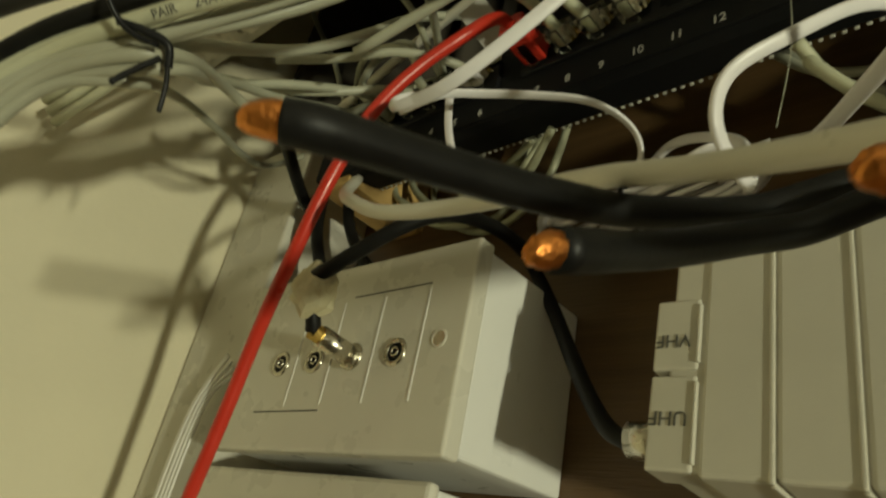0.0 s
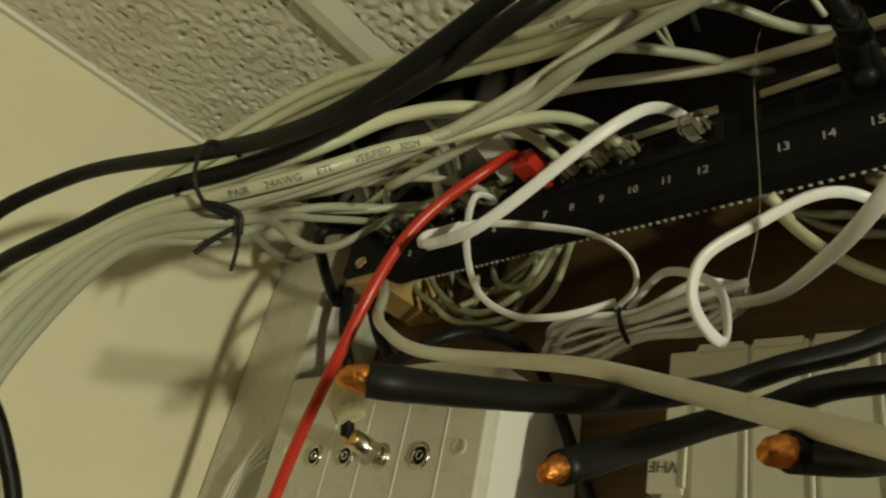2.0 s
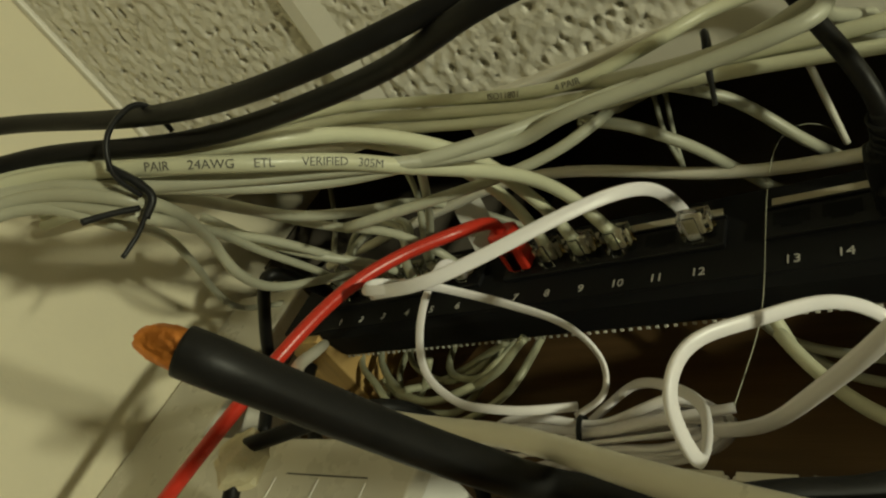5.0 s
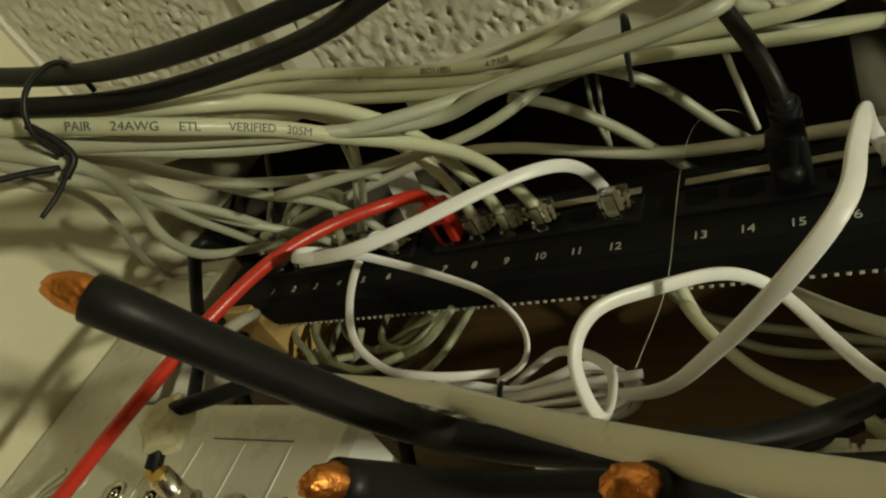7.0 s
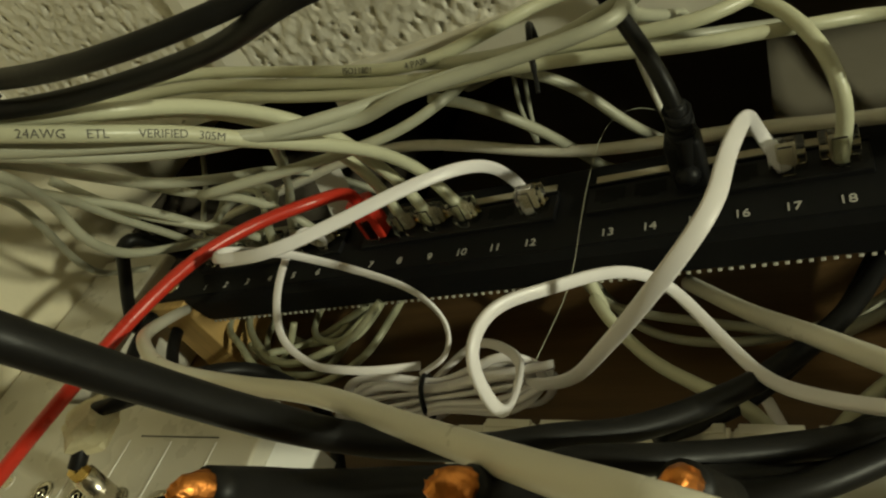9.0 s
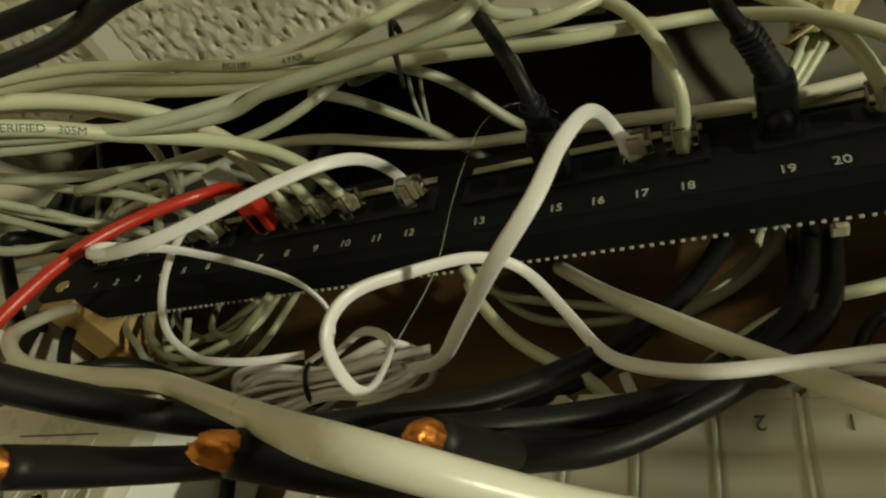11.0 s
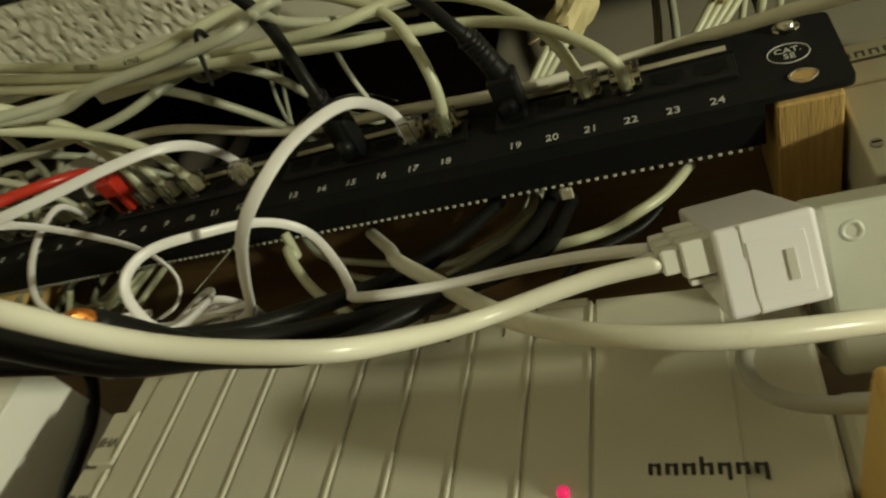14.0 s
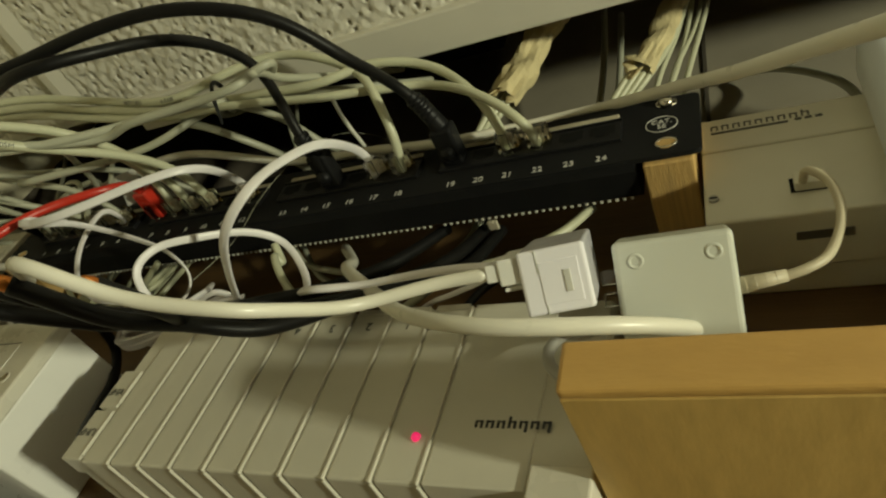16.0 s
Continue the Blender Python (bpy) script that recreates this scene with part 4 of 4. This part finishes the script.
plain_cable([(-0.2804, -0.0683, 2.1015), (-0.2554, -0.0824, 2.0747), (-0.2225, -0.1062, 2.0630), (-0.1877, -0.1249, 2.0461), (-0.1533, -0.1310, 2.0306), (-0.1299, -0.1330, 2.0034)], 0.0017, M_CAT, 'thin grey wire making a small loop')
plain_cable([(-0.0862, -0.1762, 1.9918), (-0.1042, -0.1558, 2.0061), (-0.1225, -0.1351, 2.0185), (-0.1410, -0.1107, 2.0235)], 0.0018, M_CAT, 'thin grey wire hanging behind the leads')
plain_cable([(0.0053, -0.0867, 1.9904), (0.0098, -0.0780, 1.9821), (0.0078, -0.0847, 1.9826), (0.0164, -0.0831, 1.9698), (0.0296, -0.0809, 1.9559), (0.0470, -0.0863, 1.9414), (0.0619, -0.0909, 1.9289), (0.0739, -0.0650, 1.9169)], 0.0023, M_CATL, 'pale cable dropping from under the panel')
plain_cable([(0.1856, -0.0658, 2.0073), (0.1744, -0.0685, 1.9902), (0.1631, -0.0698, 1.9812), (0.1510, -0.0644, 1.9799), (0.1391, -0.0653, 1.9763), (0.1260, -0.0656, 1.9738), (0.1080, -0.0640, 1.9670), (0.0880, -0.0600, 1.9530), (0.0700, -0.0560, 1.9320)], 0.0023, M_CATL, 'pale cable dropping from under the panel')
plain_cable([(-0.0576, -0.0894, 2.1537), (-0.0529, -0.1007, 2.1449), (-0.0507, -0.0830, 2.1263), (-0.0432, -0.0694, 2.1105)], 0.0013, M_CAT, 'thin grey wire hanging behind the panel')
plain_cable([(-0.0551, -0.0822, 2.1636), (-0.0499, -0.0943, 2.1544), (-0.0485, -0.0812, 2.1353), (-0.0448, -0.0662, 2.1145)], 0.0013, M_CAT, 'thin grey wire hanging behind the panel')
plain_cable([(0.0237, -0.1352, 2.0827), (0.0226, -0.1309, 2.0916), (0.0271, -0.1071, 2.0830), (0.0302, -0.0804, 2.0842)], 0.0014, M_THICK, 'thin ivory wire behind the panel')
plain_cable([(0.0242, -0.0546, 2.1273), (0.0211, -0.0750, 2.1084), (0.0145, -0.0912, 2.0890), (0.0103, -0.1051, 2.0586), (0.0098, -0.1112, 2.0260), (0.0112, -0.1155, 1.9941), (0.0109, -0.1147, 1.9631), (0.0075, -0.1211, 1.9291)], 0.00016, M_CAT, 'fine stray strand of wire', m=5)
plain_cable([(-0.0923, -0.0847, 1.9914), (-0.1119, -0.0721, 1.9831), (-0.1379, -0.0568, 1.9862), (-0.1625, -0.0385, 1.9979), (-0.1920, -0.0257, 2.0001)], 0.0019, M_TWIST, 'twisted grey-green pair under the panel', wobble=0.12)
plain_cable([(-0.1114, -0.0727, 2.0006), (-0.1293, -0.0633, 2.0015), (-0.1460, -0.0558, 2.0001), (-0.1600, -0.0568, 1.9915), (-0.1680, -0.0667, 1.9807)], 0.0019, M_TWIST, 'twisted grey-green pair under the panel', wobble=0.12)
plain_cable([(-0.155, -0.072, 1.995), (-0.165, -0.058, 1.985), (-0.180, -0.055, 1.984), (-0.192, -0.062, 1.992)], 0.0018, M_TWIST, 'twisted grey-green pair under the panel', wobble=0.12)
plain_cable([(-0.2771, -0.0168, 2.0515), (-0.2470, -0.0296, 2.0279), (-0.2168, -0.0442, 2.0061), (-0.1864, -0.0586, 1.9844)], 0.0014, M_TWIST, 'twisted grey-green pair under the panel')
plain_cable([(-0.2050, -0.0550, 2.0460), (-0.2320, -0.0750, 2.0400), (-0.2053, -0.1440, 1.9968), (-0.2293, -0.1240, 1.9914), (-0.2484, -0.0931, 1.9823), (-0.2613, -0.0843, 2.0018), (-0.2795, -0.0638, 1.9937)], 0.0034, M_RUBBER, 'black cable looping round the end of the panel')
plain_cable([(-0.1505, -0.1395, 1.9030), (-0.1131, -0.1268, 1.9279), (-0.1073, -0.1001, 1.9391), (-0.1064, -0.0774, 1.9402), (-0.1068, -0.0635, 1.9350), (-0.0960, -0.0620, 1.9160), (-0.0845, -0.0680, 1.8990), (-0.0690, -0.0770, 1.8775), (-0.0560, -0.0830, 1.8620), (-0.0470, -0.0840, 1.8575)], 0.0030, M_RUBBER, 'black coaxial cable from the aerial outlet')
plain_cable([(0.2640, -0.1010, 1.9182), (0.2720, -0.1020, 1.9205), (0.2793, -0.1010, 1.9275), (0.2850, -0.1010, 1.9450), (0.2838, -0.1000, 1.9640), (0.2775, -0.0985, 1.9735), (0.2765, -0.0870, 1.9800)], 0.0017, M_CORD, 'thin ivory cord from the filter box to the line socket')
plain_cable([(-0.1420, -0.1150, 2.0080), (-0.1520, -0.1180, 2.0220), (-0.1600, -0.1170, 2.0440), (-0.1780, -0.1160, 2.0570), (-0.1950, -0.1160, 2.0500), (-0.1970, -0.1170, 2.0330), (-0.1820, -0.1180, 2.0180), (-0.1650, -0.1150, 2.0180), (-0.1500, -0.1060, 2.0280)], 0.0022, M_CAT, "grey cable bent in a small round loop")
plain_cable([(-0.2900, -0.1150, 2.1440), (-0.2850, -0.1100, 2.1320), (-0.2560, -0.1050, 2.0900), (-0.2420, -0.1000, 2.0600), (-0.2300, -0.0900, 2.0400)], 0.0017, M_CAT, "thin grey wire hanging behind the leads")
plain_cable([(-0.1800, -0.1250, 2.0900), (-0.1660, -0.1180, 2.0700), (-0.1470, -0.1100, 2.0290), (-0.1380, -0.1060, 2.0190)], 0.0018, M_CAT, "thin grey wire hanging behind the leads")
plain_cable([(0.2000, -0.0960, 1.9050), (0.1930, -0.1060, 1.8950), (0.1900, -0.1085, 1.8860), (0.1930, -0.1090, 1.8785), (0.2010, -0.1090, 1.8745), (0.2130, -0.1085, 1.8735), (0.2290, -0.1070, 1.8740), (0.2420, -0.0950, 1.8780)], 0.0021, M_CARD, "grey mains cord curling at the amplifier's end")
plain_cable([(-0.2150, -0.0800, 2.0700), (-0.2280, -0.0900, 2.0450), (-0.2380, -0.0930, 2.0160), (-0.2400, -0.0930, 1.9900), (-0.2330, -0.0940, 1.9640), (-0.2230, -0.0900, 1.9400)], 0.0034, M_RUBBER, "black cable running down beside the trunking")
plain_cable([(-0.2050, -0.0700, 2.0700), (-0.2240, -0.0780, 2.0400), (-0.2330, -0.0800, 2.0100), (-0.2330, -0.0780, 1.9850), (-0.2200, -0.0720, 1.9600), (-0.2000, -0.0650, 1.9400)], 0.0034, M_RUBBER, "black cable running down beside the trunking")
# loops and drops under the panel
for run, r in (([(-0.2170, -0.0640, 2.0080), (-0.1940, -0.0650, 1.9880), (-0.1770, -0.0620, 1.9750), (-0.1550, -0.0560, 1.9740), (-0.1380, -0.0500, 1.9860)], 0.0019),
               ([(-0.2090, -0.0600, 2.0150), (-0.1800, -0.0620, 1.9860), (-0.1520, -0.0640, 1.9750), (-0.1300, -0.0640, 1.9830), (-0.1170, -0.0600, 2.0010)], 0.0021),
               ([(-0.1580, -0.0560, 2.0040), (-0.1330, -0.0600, 1.9900), (-0.1210, -0.0640, 1.9950), (-0.1140, -0.0640, 2.0090)], 0.0019),
               ([(-0.1920, -0.0540, 2.0150), (-0.1600, -0.0540, 1.9950), (-0.1380, -0.0580, 1.9960), (-0.1250, -0.0620, 2.0060)], 0.0018),
               ([(-0.2000, -0.0480, 2.0080), (-0.1740, -0.0500, 1.9800), (-0.1450, -0.0520, 1.9700), (-0.1180, -0.0560, 1.9800), (-0.1050, -0.0600, 2.0000)], 0.0019)):
    ends = [(run[0][0] - 0.004, run[0][1] + 0.006, 2.060)], [(run[-1][0] + 0.004, run[-1][1] + 0.006, 2.060)]
    plain_cable(ends[0] + run + ends[1], r, M_TWIST, "grey-green cable looped loosely under the panel", wobble=0.06)
for run in ([(-0.0100, -0.0600, 2.0160), (0.0070, -0.0570, 2.0000), (0.0420, -0.0550, 1.9910), (0.0780, -0.0530, 1.9850), (0.1010, -0.0540, 1.9930), (0.1150, -0.0560, 2.0080)],
            [(-0.0110, -0.0540, 2.0250), (0.0170, -0.0500, 1.9930), (0.0530, -0.0480, 1.9860), (0.0900, -0.0480, 1.9960), (0.1110, -0.0500, 2.0150)],
            [(0.0760, -0.0520, 1.9790), (0.0890, -0.0530, 1.9860), (0.1020, -0.0540, 1.9930), (0.1130, -0.0560, 2.0030), (0.1190, -0.0580, 2.0110)]):
    plain_cable(run + [(run[-1][0] + 0.005, run[-1][1], 2.055)], 0.0019, M_CAT, "dull grey cable sagging behind the panel's lower edge")
plain_cable([(0.1720, -0.0600, 1.9920), (0.1630, -0.0600, 1.9820), (0.1450, -0.0620, 1.9710), (0.1350, -0.0650, 1.9590), (0.1290, -0.0690, 1.9400), (0.1270, -0.0700, 1.9250)], 0.0021, M_RUBBER, "thin black cable dropping behind the amplifier")
plain_cable([(0.0980, -0.0600, 2.0120), (0.0850, -0.0700, 1.9790), (0.0680, -0.0800, 1.9500), (0.0540, -0.0930, 1.9290), (0.0380, -0.1040, 1.9150)], 0.0022, M_RUBBER, "glossy thin black cable beside the cut cables")
punch = empty("wire_clip", "cream plastic clip on the underside of the panel", "clip", (0, 0, 0))
part("clip_body", box(0.1330, 0.1385, -0.0745, -0.0690, 1.9964, 1.9985, 0.0006, 2), M_LABEL, punch)
part("clip_tongue", box(0.1342, 0.1372, -0.0757, -0.0744, 1.9952, 1.9970, 0.0003, 2), M_LABEL, punch)
# cut black cables with bare copper ends
copper_cable([(-0.0202, -0.2376, 1.8572), (-0.0151, -0.2305, 1.8582), (-0.0121, -0.2125, 1.8633), (-0.0081, -0.1911, 1.8698), (-0.0014, -0.1694, 1.8775), (0.0104, -0.1436, 1.8902), (0.0230, -0.1350, 1.8980), (0.0380, -0.1230, 1.9070), (0.0560, -0.1080, 1.9250), (0.0700, -0.0900, 1.9480), (0.0870, -0.0750, 1.9760), (0.1020, -0.0620, 2.0110)], 'thick black cable cut off with a bare copper end', trim=0.002)
copper_cable([(0.0025, -0.2067, 1.8495), (0.0054, -0.1803, 1.8625), (0.0137, -0.1577, 1.8755), (0.0206, -0.1484, 1.8810), (0.0330, -0.1440, 1.8875), (0.0480, -0.1390, 1.8910), (0.0670, -0.1250, 1.9010), (0.0890, -0.1160, 1.9110), (0.1055, -0.1030, 1.9290), (0.1210, -0.0780, 1.9690), (0.1280, -0.0620, 2.0090)], 'thick black cable cut off with a bare copper end')
copper_cable([(0.0385, -0.2025, 1.8545), (0.0470, -0.1860, 1.8585), (0.0510, -0.1660, 1.8660), (0.0570, -0.1460, 1.8800), (0.0720, -0.1240, 1.8930), (0.0930, -0.1150, 1.9090), (0.1110, -0.1040, 1.9280), (0.1270, -0.0750, 1.9630), (0.1350, -0.0600, 2.0060)], 'thick black cable cut off with a bare copper end')
copper_cable([(0.0630, -0.1911, 1.8611), (0.0644, -0.1611, 1.8733), (0.0559, -0.1439, 1.8839), (0.0690, -0.1190, 1.8990), (0.0880, -0.1100, 1.9160), (0.1060, -0.0950, 1.9390), (0.1190, -0.0700, 1.9700), (0.1230, -0.0560, 2.0080)], 'thick black cable cut off with a bare copper end')

# ---------------------------------------------------------------- coil of white flat lead with its tie
coil = empty("cable_coil", "bundled coil of white flat lead held by a black tie", "cable coil", (0, 0, 0))
rng = random.Random(4)
for k in range(8):
    tilt = -0.5 + 0.28 * k + rng.uniform(-0.1, 0.1)
    a_len = 0.043 + rng.uniform(-0.008, 0.006)
    wide = 0.012 + 0.0021 * k + rng.uniform(-0.003, 0.003)
    pts = []
    for j in range(17):
        a = 2 * math.pi * j / 16
        dx = a_len * math.cos(a)
        pinch = 0.22 + 0.78 * min(1.0, abs(dx - 0.004) / 0.03) ** 1.2
        off = wide * math.sin(a) * pinch
        pts.append((-0.056 + dx + rng.uniform(-0.001, 0.001), -0.072 + off * math.sin(tilt) + 0.0012 * k - 0.003, 1.949 + off * math.cos(tilt) + 0.0010 * k - 0.002 + 0.16 * dx))
    sweep("turn", pts, 0.0020, 0.0009, M_FLAT, coil, first=(0.1, -1, 0.3), n=5, m=8)
sweep("loose_end", [(-0.048, -0.078, 1.950), (-0.030, -0.080, 1.953), (-0.0065, -0.078, 1.9585)], 0.0021, 0.0010, M_FLAT, coil)
part("tie", ring(-0.060, -0.072, 1.950, 0.0085, 0.0011, (1, 0.1, 0.2), 20, 8), M_TIE, coil, "black wire tie", True)

# ---------------------------------------------------------------- twist ties round the bundles
tie = empty("twist_tie", "black twisted wire tie round the cable bundle", "cable tie", (0, 0, 0), "wire ties")
sweep("loop", [(-0.1150, -0.2380, 1.9445), (-0.1150, -0.2470, 1.9440), (-0.1155, -0.2500, 1.9390), (-0.1165, -0.2480, 1.9290), (-0.1180, -0.2400, 1.9235), (-0.1188, -0.2310, 1.9255)], 0.0008, material=M_TIE, parent=tie)
sweep("twist", [(-0.1180, -0.2420, 1.9240), (-0.1186, -0.2350, 1.9270), (-0.1186, -0.2287, 1.9274), (-0.1195, -0.2260, 1.9220)], 0.0014, material=M_TIE, parent=tie, wobble=0.5, n=14)
sweep("tail", [(-0.1190, -0.2270, 1.9235), (-0.1215, -0.2240, 1.9180), (-0.1239, -0.2221, 1.9111)], 0.0007, material=M_TIE, parent=tie)
sweep("tail", [(-0.1190, -0.2290, 1.9225), (-0.1205, -0.2330, 1.9160), (-0.1218, -0.2362, 1.9096)], 0.0009, material=M_TIE, parent=tie)
tie.location = (0.0043, -0.0006, -0.0026)
tie2 = empty("twist_tie", "black twisted wire tie round the upper cables", "cable tie", (0, 0, 0), "wire ties")
sweep("loop", [(0.0060, -0.1660, 2.0330), (0.0073, -0.1726, 2.0290), (0.0082, -0.1735, 2.0240), (0.0075, -0.1680, 2.0205), (0.0070, -0.1620, 2.0180)], 0.0010, material=M_TIE, parent=tie2, wobble=0.4, n=14)
sweep("tail", [(0.0070, -0.1620, 2.0180), (0.0066, -0.1585, 2.0172), (0.0062, -0.1550, 2.0160)], 0.0008, material=M_TIE, parent=tie2)

tie2.location = (0.0015, -0.0025, -0.0052)

# ---------------------------------------------------------------- aerial plug with yellowed tape
plug = empty("aerial_plug", "nickel aerial plug with yellowed tape, pushed into an outlet", "plug", (0, 0, 0))
pa, pb = Vector((-0.1554, -0.1090, 1.8825)), Vector((-0.1560, -0.1265, 1.8850))
part("shell", disc(*((pa + pb) / 2), 0.0047, (pb - pa).length, tuple(pb - pa), 22, 0.0043), M_STEEL, plug, "nickel plug shell", True)
part("collar", ring(*(pa + (pb - pa) * 0.1), 0.0047, 0.0009, tuple(pb - pa)), M_STEEL, plug, smooth=True)
part("brass_nut", disc(*(pb + (pb - pa) * 0.10), 0.0036, 0.004, tuple(pb - pa), 8), M_BRASS, plug, "brass clamp nut")
sweep("bare_core", [tuple(pb + (pb - pa) * 0.2), (-0.1550, -0.1320, 1.8890), (-0.1545, -0.1350, 1.8935)], 0.0030, material=M_RUBBER, parent=plug)
wrap = bmesh.new()
bmesh.ops.create_icosphere(wrap, subdivisions=3, radius=1.0)
for v in wrap.verts:
    k = 1 + 0.26 * noise.noise(v.co * 1.7) + 0.22 * noise.noise(v.co * 3.4) + 0.10 * noise.noise(v.co * 8.0)
    v.co = Vector((-0.1540, -0.1355, 1.9000)) + Vector((v.co.x * 0.0098, v.co.y * 0.0075, v.co.z * 0.0108)) * k
part("tape_wrap", wrap, M_TAPE, plug, "crumpled yellowed adhesive tape")
sweep("tape_end", [(-0.1560, -0.1380, 1.9020), (-0.1590, -0.1390, 1.9060), (-0.1610, -0.1370, 1.9090)], 0.0030, 0.0004, M_TAPE, plug)

# ---------------------------------------------------------------- taped cable bunches in the ceiling gap


def taped(path, r, label, strands):
    holder = empty("taped_cables", label, "cable bunch", (0, 0, 0), "taped cable bunches")
    s = spline(path, 10)
    fr = frames_along(s)
    verts, faces, m = [], [], 22
    for i, (p, (t, u, w)) in enumerate(zip(s, fr)):
        for j in range(m):
            a = 2 * math.pi * j / m
            q = Vector((math.cos(a) * 1.9, math.sin(a) * 1.9, p[2] * 42.0 + p[0] * 9.0))
            k = 1.05 + 0.42 * noise.noise(q) + 0.16 * abs(noise.noise(q * 2.6)) + 0.10 * math.sin(p[2] * 330.0 + 2.0 * math.cos(a))
            verts.append(tuple(p + r * k * (u * math.sin(a) * 0.8 + w * math.cos(a))))
    for i in range(len(s) - 1):
        for j in range(m):
            a, b = i * m + j, i * m + (j + 1) % m
            faces.append((a, b, b + m, a + m))
    me = bpy.data.meshes.new("tape_wrap")
    me.from_pydata(verts, [], faces)
    me.update()
    link_mesh("tape_wrap", me, M_PAPER, holder, "torn masking tape wrap")
    for k in range(strands):
        o = np.array((0.0035 * (k - (strands - 1) / 2), 0.001 * k, 0.0))
        sweep("strand", [tuple(np.array(p) + o) for p in path] + [tuple(np.array(path[-1]) + o * 2 + np.array((-0.012 - 0.006 * k, 0.012, -0.022)))], 0.0018, material=M_CATL, parent=holder)
    rg = random.Random(int(path[0][0] * 1e4))
    for k in range(4):
        e = np.array(path[-1]) + np.array((rg.uniform(-0.007, 0.007), rg.uniform(-0.006, 0.002), rg.uniform(0, 0.012)))
        sweep("torn_end", [tuple(e), tuple(e + np.array((rg.uniform(-0.006, 0.006), -0.004, -0.006))), tuple(e + np.array((rg.uniform(-0.010, 0.006), -0.003, -0.013)))], 0.0026, 0.0004, M_PAPER, holder, n=4, m=8)
    return holder


taped([(0.173, -0.116, 2.190), (0.164, -0.112, 2.138), (0.156, -0.110, 2.112), (0.149, -0.107, 2.086), (0.140, -0.105, 2.062)], 0.0085, "crumpled masking-taped cable bunch hanging from the ceiling gap", 3)
taped([(0.238, -0.098, 2.200), (0.231, -0.098, 2.141), (0.223, -0.096, 2.108), (0.212, -0.094, 2.080)], 0.0062, "torn masking-taped cable bunch beside the panel end", 4)
rng = random.Random(9)
for k in range(4):
    jx = [rng.uniform(-0.003, 0.003) for _ in range(4)]
    plain_cable([(0.241 + 0.004 * k + jx[0], -0.088, 2.20), (0.232 + 0.004 * k + jx[1], -0.086, 2.13), (0.221 + 0.004 * k + jx[2], -0.080, 2.09), (0.205 + 0.006 * k + jx[3], -0.062, 2.04)], 0.0016, M_CATL, "pale wire of a taped bunch")
plain_cable([(0.178, -0.07, 2.22), (0.182, -0.066, 2.15), (0.178, -0.056, 2.09), (0.165, -0.045, 2.04)], 0.0022, M_CAT, "grey cable rising into the ceiling gap")
plain_cable([(0.188, -0.06, 2.22), (0.190, -0.056, 2.15), (0.186, -0.046, 2.09), (0.172, -0.04, 2.04)], 0.0022, M_CAT, "grey cable rising into the ceiling gap")
plain_cable([(0.262, -0.032, 2.155), (0.280, -0.034, 2.150), (0.300, -0.040, 2.125), (0.311, -0.052, 2.085), (0.313, -0.056, 2.035)], 0.0024, M_CAT, "grey cable bending down behind the line socket")

# grey folded card clipped among the leads
card = part("card_tag", box(-0.0065, 0.0065, -0.0003, 0.0003, -0.011, 0.011, 0.0001, 1), M_CARD)
card.matrix_world = pose(-0.1050, -0.1240, 2.0240, 40, -38, 10)
tagged(card, "small grey plastic tag among the leads", "tag")

# ---------------------------------------------------------------- printing on the pale cables


def print_on(points, owner, r, items, turn=1, toward=(0.062, -0.265, 1.823)):
    sp = spline(points, 8)
    fr_p = frames_along(sp)
    for i0, body_text in items:
        p, t = Vector(sp[i0]), Vector(fr_p[i0][0]) * turn
        out = Vector(toward) - p
        out = (out - t * out.dot(t)).normalized()
        m = Matrix((t, out.cross(t), out)).transposed().to_4x4()
        m.translation = p + out * (r + 0.00002)
        words("printing", body_text, 0.0036, m, M_PRINTG, owner, "black sheath printing", 0.00005)


print_on(ARC, printed, 0.0026, ((33, "PAIR"), (37, "24AWG"), (41, "ETL"), (46, "VERIFIED"), (51, "305M")))
print_on(OVER, iso_cable, 0.0025, ((75, "ISO11801"), (71, "4 PAIR")), -1)
